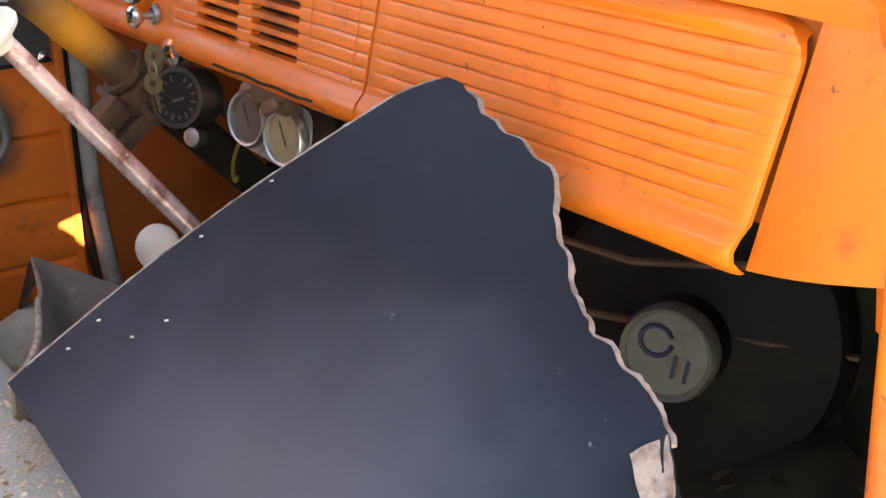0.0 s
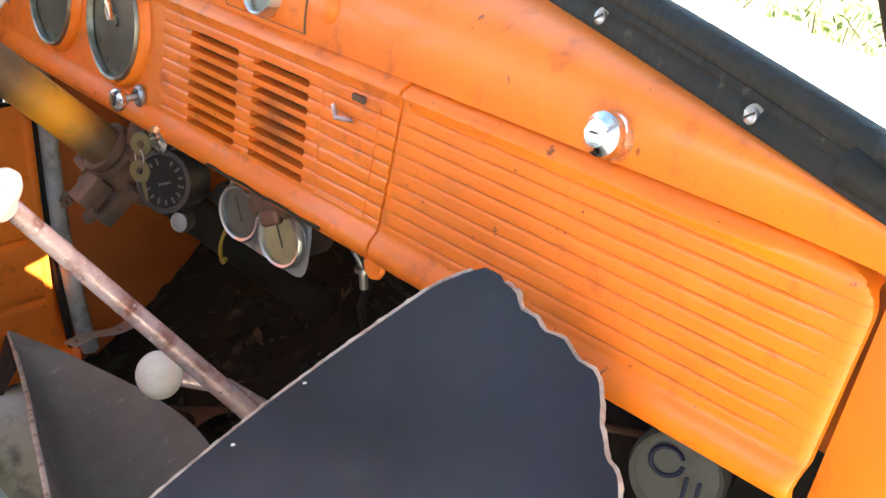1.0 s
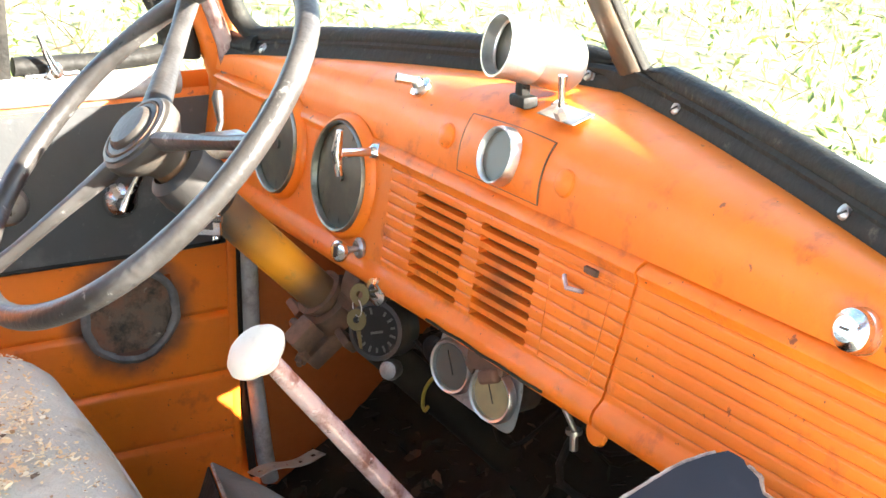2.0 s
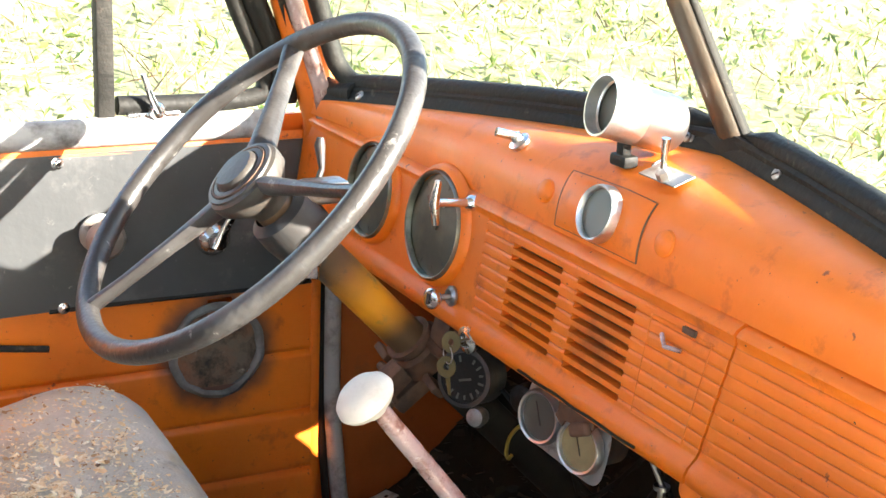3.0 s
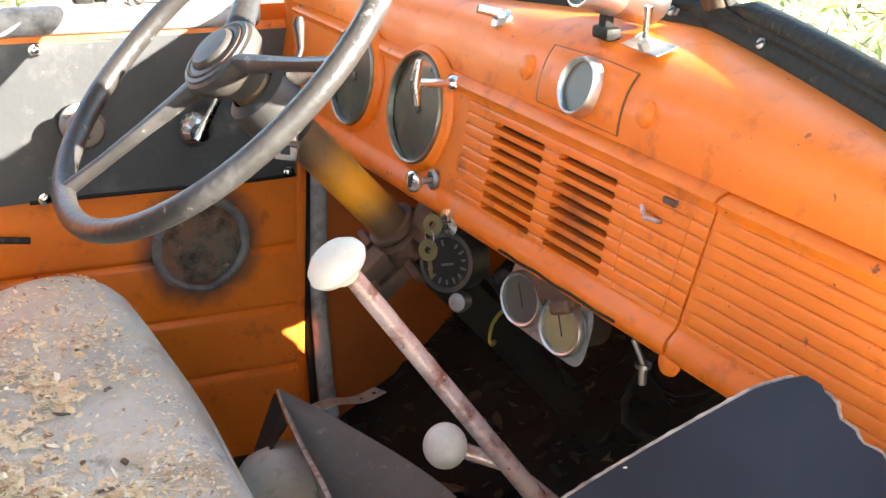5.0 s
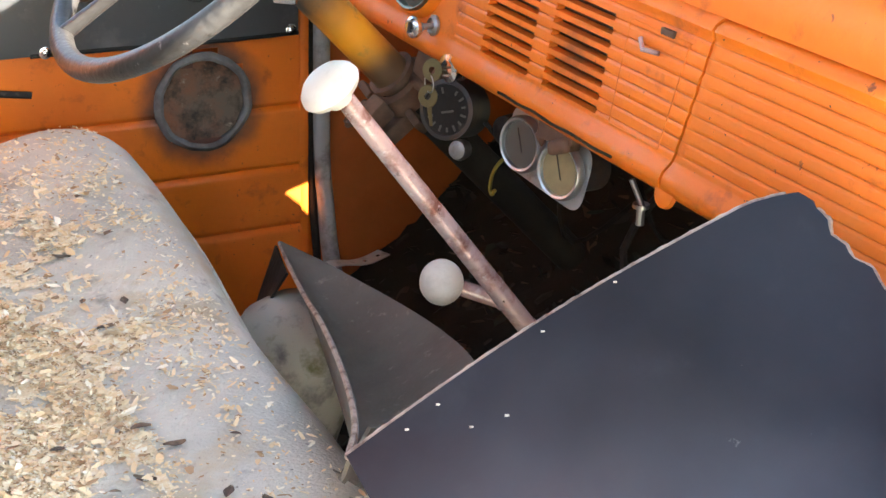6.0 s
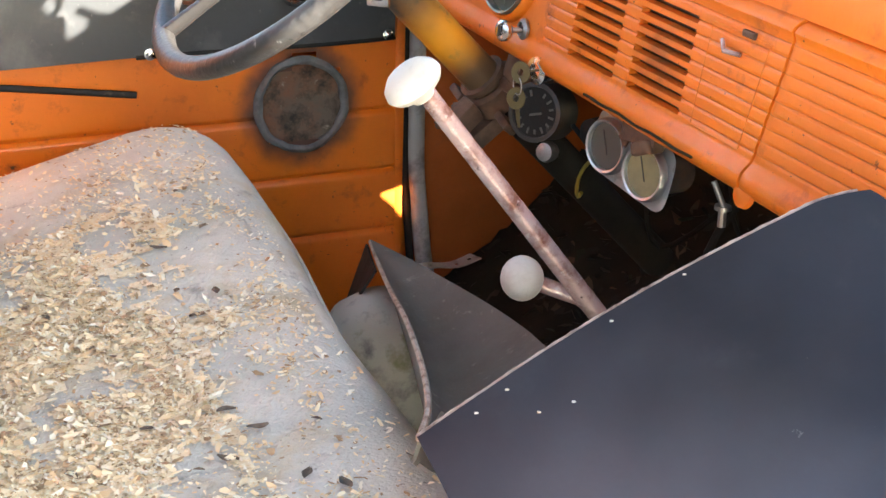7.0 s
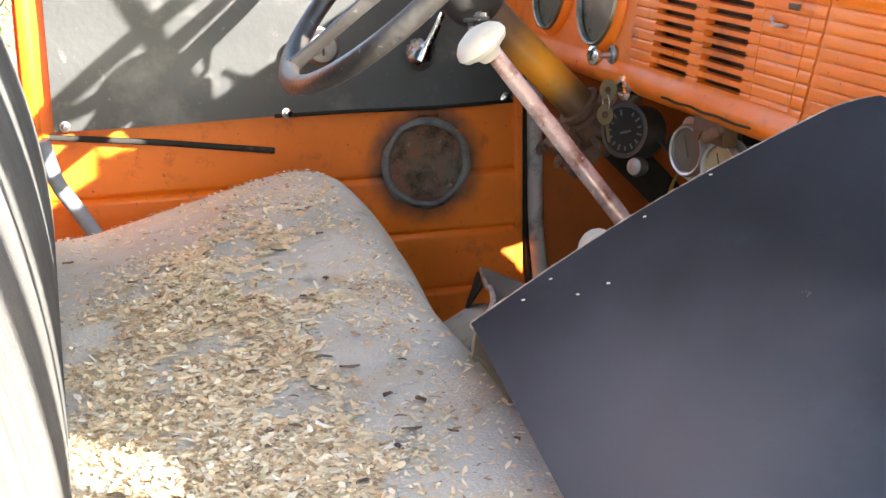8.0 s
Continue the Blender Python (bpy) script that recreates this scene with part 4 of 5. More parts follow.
part("hanger_tab", join(box(0.004, 0.052, 0.020, pose(0.318, -0.008, 1.211, -8, 12, 6), 0.0015), box(0.010, 0.030, 0.014, pose(0.316, -0.018, 1.200, -24, 5, 0), 0.004, 3), box(0.003, 0.016, 0.030, pose(0.321, 0.016, 1.205, 30, 8, 0), 0.001)), BROWN, duo, "bent rusty hanger tab")
part("lip_tear", tube([(lower_x(1.2235) - 0.0008, y, 1.2235 + 0.0015 * noise.noise((30 * y, 0, 0))) for y in np.linspace(0.085, -0.115, 30)], 0.0014, 6), GRIME, dash, "dark tear along the rolled lip")

meter = thing("round_meter", (0.33, 0.217, 1.16), "black cased round meter with worn pale lettering under the dash", "meter")
mn = Vector((-0.84, -0.50, 0.20)).normalized()
mx = facing(Vector((0.322, 0.217, 1.163)), mn) @ Matrix.Scale(0.86, 4)
part("meter_case", lathe([(0, -0.05), (0.034, -0.05), (0.037, -0.045), (0.037, -0.004), (0.0385, 0), (0.0385, 0.003), (0.033, 0.004), (0.032, 0.001)], mx, 44), DARK_METAL, meter)
part("meter_face", lathe([(0, 0.0015), (0.0325, 0.0015)], mx, 40), RUBBER, meter)
for k in range(14):
    part("mark", box(0.0028, 0.006 if k % 2 else 0.008, 0.0008, mx @ Matrix.Rotation(0.42 * k + 0.4, 4, 'Z') @ Matrix.Translation((0, 0.025, 0.002))), DIAL_GREY, meter)
part("mark", box(0.018, 0.003, 0.0008, mx @ Matrix.Translation((0.002, -0.002, 0.002)) @ Matrix.Rotation(0.3, 4, 'Z')), DIAL_GREY, meter)
BRASS = material("dull brass", (0.12, 0.092, 0.034), 0.55, 0.25, [((0.09, 0.07, 0.03), 40, 0.45, 0.7, 6)], 0.2, 200)
keys = thing("key_pair", (0.294, 0.196, 1.217), "two dull brass keys on a ring in the key switch", "keys")
for o, tip in ((Vector((0.292, 0.197, 1.216)), Vector((0.020, -0.001, 0.001))), (Vector((0.291, 0.203, 1.186)), Vector((0.003, -0.004, -0.032)))):
    km2 = facing(o, (-0.72, -0.66, 0.1))
    kk = part("key", lathe([(0.0035, 0.0), (0.0035, 0.0018), (0.0105, 0.0018), (0.0110, 0.0009), (0.0105, 0.0), (0.0035, 0.0)], km2, 22, 1.0, 1.12), BRASS, keys)
    part("blade", tube([o + tip * 0.3, o + tip * 0.7, o + tip], 0.0032, 6, radii=[0.0042, 0.0034, 0.0026], flat=0.4), BRASS, kk)
part("key_ring", tube([Vector((0.290, 0.200 + 0.010 * math.cos(a), 1.201 + 0.010 * math.sin(a))) for a in np.linspace(0, 2 * math.pi, 21)[:-1]], 0.0007, 6, closed=True), STEEL, keys)
part("meter_foot", lathe([(0.010, -0.01), (0.012, 0), (0.010, 0.006), (0, 0.008)], facing(Vector((0.330, 0.200, 1.122)), mn), 20), STEEL, meter)
part("meter_bracket", tube([(0.335, 0.225, 1.195), (0.337, 0.215, 1.225), (0.345, 0.21, 1.24)], 0.010, 8, flat=0.4), BROWN, meter)
part("meter_cable", tube(smooth_line([(0.36, 0.20, 1.15), (0.375, 0.17, 1.125), (0.38, 0.14, 1.125), (0.39, 0.11, 1.15)], 6), 0.003, 6), RUBBER, meter)
part("lamp_socket", lathe([(0, -0.03), (0.016, -0.028), (0.017, 0), (0.012, 0.004), (0, 0.005)], facing((0.365, 0.165, 1.150), (-1, -0.4, 0)), 24), RUBBER, meter)
wire = tagged(part("yellow_wire", tube(smooth_line([(0.375, 0.15, 1.125), (0.372, 0.175, 1.115), (0.374, 0.200, 1.090), (0.375, 0.207, 1.069), (0.374, 0.200, 1.064), (0.374, 0.194, 1.071)], 8), 0.0022, 8), YELLOW), "short hooked yellow wire hanging under the dash", "wire")
bolt = tagged(part("hanging_bolt", join(tube([(0.372, -0.060, 1.175), (0.38, -0.070, 1.150)], 0.003, 8), lathe([(0.008, 0), (0.008, 0.004), (0, 0.004)], facing((0.379, -0.069, 1.153), (0, 0, -1)), 12), tube([(0.379, -0.069, 1.152), (0.379, -0.070, 1.132)], 0.0042, 8)), STEEL), "bare steel bolt hanging on a wire", "bolt")
# looms and pipes in the dark under the dash
loom = thing("wire_loom", (0.5, 0.1, 1.15), "dark dusty wire loom under the dash", "cable", kind="stuff")
random.seed(4)
for k in range(5):
    y = -0.10 + 0.08 * k
    pts = [(random.uniform(0.44, 0.52), y, random.uniform(1.16, 1.22)), (random.uniform(0.42, 0.55), y + random.uniform(-0.08, 0.08), random.uniform(1.02, 1.16)),
           (random.uniform(0.5, 0.66), y + random.uniform(-0.1, 0.1), random.uniform(0.95, 1.1)), (0.72, y + random.uniform(-0.1, 0.1), random.uniform(0.9, 1.1))]
    part("cable", tube(smooth_line(pts, 6), random.uniform(0.002, 0.005), 6), random.choice([GRIME, HEATER]), loom)

# heater drum on the firewall
heater = thing("heater", (0.62, -0.36, 0.95), "dark drum heater with a pale round badge under the dash", "heater")
hn = Vector((-0.86, -0.48, 0.12)).normalized()
hm = facing((0.60, -0.282, 0.984), hn)
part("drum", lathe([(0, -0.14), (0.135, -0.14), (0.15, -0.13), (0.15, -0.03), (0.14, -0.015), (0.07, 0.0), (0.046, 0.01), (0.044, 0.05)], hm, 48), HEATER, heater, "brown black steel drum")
part("drum_band", lathe([(0.1515, -0.09), (0.1545, -0.088), (0.1545, -0.05), (0.1515, -0.048)], hm, 48), RUBBER, heater, "black band")
badge = part("badge", lathe([(0.044, 0.03), (0.046, 0.055), (0.043, 0.064), (0.040, 0.062), (0.038, 0.058), (0.0, 0.060)], hm, 44), BADGE, heater, "pale scuffed round badge")
arc = tube([hm @ Vector((-0.010 + 0.015 * math.cos(a), 0.012 + 0.014 * math.sin(a), 0.0605)) for a in np.linspace(0.3, 6.1, 18)], 0.0024, 6)
part("badge_stroke", arc, BLUE, badge, "dark blue painted stroke")
for k in range(2):
    part("badge_stroke", box(0.0042, 0.022, 0.002, hm @ Matrix.Translation((0.008 + 0.012 * k, -0.010 - 0.003 * k, 0.0605)) @ Matrix.Rotation(-0.15, 4, 'Z'), 0.0008), BLUE, badge)
part("bracket_bar", tube([(0.46, -0.12, 1.10), (0.56, -0.25, 1.06), (0.70, -0.42, 1.07)], 0.008, 8, flat=0.5), BROWN, heater)
part("bracket_bar", tube([(0.48, -0.18, 1.02), (0.58, -0.28, 1.0), (0.70, -0.4, 0.98)], 0.008, 8, flat=0.5), BROWN, heater)
part("heater_pipe", tube(smooth_line([(0.56, -0.46, 0.90), (0.58, -0.50, 0.86), (0.62, -0.52, 0.80), (0.70, -0.54, 0.78)], 6), 0.008, 8), STEEL, heater)

# ---- steering ----
WC, WN, WR = Vector((0.103, 0.316, 1.381)), Vector((-0.699, 0.0, 0.715)).normalized(), 0.221
wm = facing(WC, WN, (0, 1, 0))
wheel = thing("steering_wheel", WC, "worn grey three-spoke steering wheel with a domed horn button", "steering wheel")
part("rim", tube([wm @ Vector((WR * math.cos(a), WR * math.sin(a), 0)) for a in np.linspace(0, 2 * math.pi, 73)[:-1]], 0.0125, 14, closed=True), WHEEL, wheel, "thick worn grey rim")
part("hub", lathe([(0.021, -0.05), (0.024, -0.036), (0.036, -0.022), (0.0445, -0.012), (0.046, -0.002), (0.0455, 0.004), (0.041, 0.007)], wm, 44), HORN, wheel)
hb = part("horn_button", lathe([(0.042, 0.006), (0.0415, 0.009), (0.037, 0.0100), (0.0355, 0.0085), (0.0345, 0.0105), (0.028, 0.0115), (0.0265, 0.0100), (0.0255, 0.0150), (0.0225, 0.0178), (0.010, 0.0188), (0, 0.019)], wm, 48), HORN, wheel, "domed brown grey horn button")
part("horn_ring", lathe([(0.0354, 0.0088), (0.0352, 0.0112), (0.0335, 0.0114), (0.0325, 0.0105)], wm, 44), BROWN, hb)
for tgt in (X_ for X_ in (Vector((-0.036, 0.377, 1.247)), Vector((0.135, 0.109, 1.418)), Vector((0.21, 0.455, 1.485)))):
    l = wm.inverted() @ tgt
    a = math.atan2(l.y, l.x)
    d = Vector((math.cos(a), math.sin(a), 0))
    part("spoke", tube([wm @ (d * r + Vector((0, 0, h))) for r, h in ((0.025, -0.008), (0.06, -0.007), (0.11, -0.005), (0.17, -0.003), (0.205, -0.001), (0.221, 0))], 0.013, 12,
                       radii=[0.0185, 0.0150, 0.0122, 0.011, 0.0122, 0.0125], flat=0.62), WHEEL, wheel)
# small metal clamp on the column behind the rim
column = thing("steering_column", (0.45, 0.31, 1.03), "steering column in patchy orange and sooty black paint", "steering column")
cd = -WN
cp = lambda s: WC + cd * s
part("column_tube", tube([cp(0.04), cp(0.10), cp(0.30)], 0.0225, 28), COLUMN, column)
part("column_bell", lathe([(0.0235, -0.118), (0.030, -0.112), (0.036, -0.098), (0.038, -0.075), (0.036, -0.055), (0.026, -0.048)], wm, 36), DARK_METAL, column, "sooty bell under the wheel")
part("column_shaft", tube([cp(0.29), cp(0.66)], 0.022, 20), GRIME, column)
part("column_clamp", lathe([(0.026, -0.325), (0.034, -0.322), (0.034, -0.297), (0.026, -0.294)], wm, 28), BROWN, column, "rusty column clamp")
part("clamp_bracket", box(0.085, 0.024, 0.022, facing(cp(0.312) + Vector((0.0, 0, -0.036)), cd, (0, 1, 0)) @ Matrix.Rotation(0.2, 4, 'Z'), 0.004), BROWN, column)
part("clamp_bolt", tube([cp(0.31) + Vector((-0.03, 0.045, -0.03)), cp(0.31) + Vector((-0.03, 0.02, -0.03))], 0.006, 8), BROWN, column)
part("dash_bracket", join(box(0.012, 0.030, 0.070, pose(0.330, 0.283, 1.200, 0, 20, 10), 0.003), box(0.010, 0.060, 0.016, pose(0.322, 0.270, 1.172, 14, 0, 8), 0.003), box(0.030, 0.010, 0.026, pose(0.335, 0.250, 1.190, 0, 30, 0), 0.002)), BROWN, column, "rusty hanger under the dash")
for a in (0.285, 0.318):
    part("clamp_band", lathe([(0.0235, -a - 0.005), (0.029, -a - 0.004), (0.0295, -a + 0.003), (0.0235, -a + 0.004)], wm, 28), BROWN, column, "rusty band round the column")
for d in ((-0.020, 0.052, -0.020), (-0.006, -0.046, -0.026)):
    part("clamp_ear", box(0.020, 0.030, 0.010, Matrix.Translation(cp(0.308) + Vector(d)) @ Euler((0.35, 0.7, 0.2)).to_matrix().to_4x4(), 0.003), BROWN, column, "rusty clamp ear")
for a, d, size in ((0.300, (-0.040, -0.020, -0.028), (0.030, 0.022, 0.034)), (0.330, (-0.050, 0.012, -0.022), (0.020, 0.030, 0.022)), (0.322, (0.030, -0.040, -0.012), (0.040, 0.016, 0.030))):
    part("clamp_lug", box(*size, Matrix.Translation(cp(a) + Vector(d)) @ Euler((0.3, 0.8, 0.4)).to_matrix().to_4x4(), 0.003), BROWN, column, "rusty clamp lug")
for d in ((-0.052, -0.026, -0.040), (-0.062, 0.010, -0.030), (0.034, -0.050, -0.004)):
    part("clamp_nut", lathe([(0.008, 0), (0.008, 0.009), (0.004, 0.010), (0.004, 0.016), (0, 0.016)], facing(cp(0.312) + Vector(d), (-0.6, -0.6, -0.3)), 6), BROWN, column)
clip_m = facing(cp(0.115) + Vector((-0.020, -0.028, -0.010)), Vector((-0.6, -0.7, -0.2)))
hc = part("hose_clip", box(0.026, 0.030, 0.008, clip_m, 0.002), CHROME, column, "bright metal clip on the column")
part("clip_slot", box(0.010, 0.014, 0.002, clip_m @ Matrix.Translation((0, 0, 0.004))), DARK_METAL, hc)
part("clip_screw", tube([clip_m @ Vector((-0.016, 0.006, 0.004)), clip_m @ Vector((0.016, 0.006, 0.004))], 0.004, 8), CHROME, hc)
part("signal_stalk", tube([cp(0.075) + Vector((0.03, 0.01, 0.03)), cp(0.065) + Vector((0.05, 0.02, 0.045)), cp(0.055) + Vector((0.056, 0.024, 0.064)), cp(0.055) + Vector((0.057, 0.025, 0.072))], 0.005, 10, radii=[0.0035, 0.0035, 0.0065, 0.004]), DARK_METAL, column)
part("signal_box", box(0.05, 0.03, 0.025, Matrix.Translation(cp(0.075) + Vector((0.035, -0.005, 0.035))), 0.005), STEEL, column)

# ---- gear lever and second lever ----
gear = thing("gear_lever", (0.44, -0.125, 0.80), "long rusty gear lever with an ivory mushroom knob", "gear lever")
k0 = Vector((0.037, -0.131, 1.319))
gl0 = Vector((0.232, -0.130, 1.074))
ld = (gl0 - Vector((0.051, -0.130, 1.306))).normalized()
part("shaft", tube([Vector((0.047, -0.131, 1.311)), gl0, gl0 + ld * 0.14, gl0 + ld * 0.26 + Vector((0.01, 0, -0.03))], 0.0098, 18, radii=[0.0078, 0.0092, 0.0102, 0.011]), LEVER, gear)
km = facing(k0, -ld, (0, 1, 0)) @ Matrix.Diagonal((0.83, 0.83, 0.62, 1))
part("knob", lathe([(0, 0.024), (0.012, 0.0225), (0.022, 0.017), (0.0285, 0.008), (0.030, 0.0), (0.027, -0.007), (0.019, -0.012), (0.014, -0.016), (0.0115, -0.024), (0, -0.024)], km, 40), IVORY, gear, "weathered ivory mushroom knob")
part("boot", lathe([(0.07, -0.02), (0.055, 0.02), (0.030, 0.05), (0.016, 0.06)], Matrix.Translation((0.425, -0.13, 0.79)), 28), RUBBER, gear)
short = thing("transfer_lever", (0.42, -0.10, 0.85), "short lever with a round ivory ball knob", "lever")
part("ball", lathe([(0.025 * math.sin(a), 0.025 * math.cos(a)) for a in np.linspace(0, math.pi, 17)], Matrix.Translation((0.180, -0.053, 1.100)) @ Matrix.Diagonal((0.80, 0.80, 0.85, 1)), 32), IVORY, short, "round ivory ball knob")
part("stem", tube([(0.196, -0.057, 1.094), (0.235, -0.066, 1.077), (0.34, -0.085, 0.98), (0.43, -0.10, 0.84)], 0.0075, 12), LEVER, short)

# ---- folded board (old floor mat stood on edge) ----
mat_thing = thing("folded_floor_board", (0.1, -0.4, 1.0), "large dark fibre board leaning over the seat edge, torn along one side", "board")
C0, C1 = Vector((-0.036, -0.337, 1.134)), Vector((0.258, -0.386, 1.302))
L2 = Vector((-0.013, -0.475, 1.052))


def board_point(u, v):
    """u along the upper edge, v down the sheet."""
    bow = 0.010 * math.sin(math.pi * min(1, u / 0.95)) * (1 - v)
    top = C0.lerp(C1, u) + Vector((-0.25, 0.3, 0.65)) * bow
    if u > 0.9:
        top += Vector((0.001, -0.007, -0.006)) * ((u - 0.9) / 0.1) ** 2
    low0 = C0 + (L2 - C0) * 2.1
    low1 = Vector((0.262, -0.70, 1.084))
    bot = low0.lerp(low1, u)
    p = top.lerp(bot, v)
    jag = 0.0
    if u > 0.93:
        w = (u - 0.93) / 0.07
        jag = w * (0.010 * noise.noise((9 * v, 1.3, 0)) + 0.005 * noise.noise((31 * v, 4.3, 0)) + 0.030 * math.exp(-((v - 0.26) / 0.18) ** 2) - 0.001 * math.exp(-((v - 0.62) / 0.2) ** 2))
    p += Vector((1, -0.1, 0.3)) * jag
    p -= Vector((0.25, 0, 0.03)) * max(0.0, v - 0.78) * max(0.0, (u - 0.7) / 0.3)
    p -= Vector((0.012, 0, 0.003)) * math.exp(-((v - 0.42) / 0.16) ** 2) * max(0.0, (u - 0.8) / 0.2)
    p += Vector((-0.2, -0.2, 0.3)) * 0.045 * math.sin(math.pi * v) * math.sin(math.pi * u)
    return p


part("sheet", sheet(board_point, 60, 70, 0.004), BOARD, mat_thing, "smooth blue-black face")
part("torn_edge", tube([board_point(1.0, v) + Vector((0.003, 0.002, -0.001)) for v in np.linspace(0.04, 0.79, 120)], 0.004, 6,
     radii=[0.0028 + 0.0022 * abs(noise.noise((40 * v, 0, 0))) for v in np.linspace(0, 1, 120)]), BOARD_EDGE, mat_thing, "pale torn paper edge")
part("worn_edge", tube([board_point(u, 0.0) + Vector((-0.001, 0.001, 0.0012)) for u in np.linspace(0.0, 0.985, 90)], 0.0025, 6, radii=[0.0018 + 0.0014 * abs(noise.noise((60 * u, 2, 0))) for u in np.linspace(0, 1, 90)]), BOARD_EDGE, mat_thing, "pale chipped upper edge")
def board_normal(u, v):
    n = (board_point(u + 0.004, v) - board_point(u - 0.004, v)).cross(board_point(u, v + 0.004) - board_point(u, v - 0.004)).normalized()
    return n if n.z > 0 else -n


def tab(a, b):
    u, v = 0.895 + 0.010 * noise.noise((0, 8 * b, 1)) * (1 - a) + (0.105 - 0.03 * b + 0.014 * noise.noise((5 * b, 2, 0))) * a, 0.775 + 0.225 * b
    return board_point(min(u, 0.999), v) + board_normal(0.95, v) * (0.004 + 0.003 * math.sin(6 * a + 3 * b) * a)


part("torn_tab", sheet(tab, 12, 18, 0.002), BOARD_EDGE, mat_thing, "brown torn paper tab")
random.seed(8)
# Pale slivers laid on the board stand in for lit dust in the air.
for _ in range(90):
    u, v = random.uniform(0.05, 0.93), random.uniform(0.03, 0.95)
    m = facing(board_point(u, v) + board_normal(u, v) * 0.0006, board_normal(u, v)) @ Matrix.Rotation(random.uniform(-0.7, 0.7), 4, 'Z')
    part("dust_streak", box(random.uniform(0.0004, 0.0009), random.uniform(0.002, 0.009), 0.0004, m), BADGE, mat_thing)
for u, v in ((0.205, 0.025), (0.24, 0.10), (0.13, 0.03), (0.31, 0.12), (0.62, 0.01), (0.45, 0.02)):
    bmc = bmesh.new()
    bmesh.ops.create_icosphere(bmc, subdivisions=1, radius=0.0030, matrix=Matrix.Translation(board_point(u, v) + Vector((-0.001, -0.001, 0.002))) @ Matrix.Diagonal((1.4, 0.7, 0.4, 1)))
    part("chip", bmc, IVORY, mat_thing)
FT = Vector((0.195, 0.390, 0.957))
edge = smooth_line([C0, Vector((-0.008, -0.285, 1.125)), Vector((0.03, -0.18, 1.10)), Vector((0.075, -0.03, 1.065)), Vector((0.13, 0.15, 1.005)), Vector((0.175, 0.31, 0.965)), FT], 10)


def flap(u, v):
    p = edge[min(len(edge) - 1, int(round(u * (len(edge) - 1))))]
    g2, g1 = Vector((0.005, -0.285, 1.118)), Vector((0.245, 0.0, 0.985))
    low = g2 * (1 - u) ** 2 + (2 * g1 - 0.5 * (g2 + FT)) * 2 * u * (1 - u) + FT * u * u
    q = p.lerp(low, v)
    return q + Vector((-0.03, 0.02, -0.09)) * math.sin(math.pi * v) * math.sin(math.pi * min(1, 0.1 + u)) ** 1.0


part("curled_side", sheet(flap, len(edge) - 1, 14, 0.003), BOARD_BACK, mat_thing, "grey back of the curled side")
part("curled_edge", tube(edge, 0.0024, 6), BOARD_EDGE, mat_thing, "pale worn edge")
part("curled_under", sheet(lambda u, v: edge[int(round((0.80 + 0.20 * u) * (len(edge) - 1)))] + Vector((-0.004 - 0.03 * v, 0.004, -0.004)) + Vector((0.0, 0.0, -0.085)) * v * (0.5 + 0.5 * u), 12, 6, 0.003), RUBBER, mat_thing, "black rubber underside")
jug = thing("plastic_jug", (0.16, 0.25, 0.72), "dirty grey plastic jug on the floor before the seat", "jug")
part("jug_body", lathe([(0, -0.16), (0.06, -0.16), (0.075, -0.15), (0.078, 0.02), (0.070, 0.055), (0.045, 0.085), (0.02, 0.095), (0, 0.097)], pose(0.165, 0.280, 0.845, 14, 6, 20), 36), BOTTLE, jug)
part("jug_handle", tube(smooth_line([(0.20, 0.20, 0.90), (0.235, 0.175, 0.88), (0.24, 0.17, 0.83), (0.215, 0.175, 0.78)], 6), 0.010, 10), BOTTLE, jug)

# ---- bench seat ----
seat = thing("bench_seat", (-0.15, 0.02, 0.72), "grey woven vinyl bench seat, sagging, strewn with dry leaf litter", "seat")


def seat_top(x, y):
    u = (x + 0.37) / 0.43
    k = max(0.0, min(1.0, y / 0.45))
    z = 0.985 + 0.060 * u + 0.006 * noise.noise((4 * x, 3 * y, 0)) + 0.034 * k * k * (3 - 2 * k) * max(0.25, min(1.0, (x + 0.37) / 0.33))
    fx = max(0.0, 1 - (0.062 - x) / 0.09)
    fy = max(0.0, 1 - (0.675 - y) / 0.15, 1 - (y + 0.66) / 0.15)
    f = min(1.0, (fx ** 2.2 + fy ** 2.2) ** (1 / 2.2))
    return z - 0.085 * (1 - math.sqrt(max(0.0, 1 - f * f)))


def seat_skin(u, v):
    y = -0.66 + 1.332 * u
    wob = 0.006 * noise.noise((0, 5 * y, 2.0)) + 0.008 * max(0.0, min(1.0, y / 0.4)) - 0.05 * max(0.0, (y - 0.52) / 0.15) ** 2
    if v < 0.70:
        x = -0.39 + 0.45 * (v / 0.70) ** 0.9
        return Vector((x + wob * (v / 0.7), y, seat_top(x, y)))
    w = (v - 0.70) / 0.30
    return Vector((0.06 + wob + 0.004 * math.sin(math.pi * w) - 0.03 * w, y, seat_top(0.06, y) - 0.22 * w))


part("cushion", sheet(seat_skin, 70, 40, 0.0), SEAT, seat)
part("cushion_end", sheet(lambda u, v: seat_skin(1.0, u) + Vector((0, 0.002 * v, -0.25 * v * (1 - 0.4 * u))), 40, 4), SEAT, seat)
part("piping", tube([seat_skin(u, 0.705) + Vector((0.003, 0, -0.004)) for u in np.linspace(0.02, 0.985, 60)], 0.0035, 8), SEAT, seat, "worn piping along the front edge")
part("seat_base", box_between((-0.50, -0.62, 0.70), (0.00, 0.62, 0.80), 0.01), GRIME, seat)


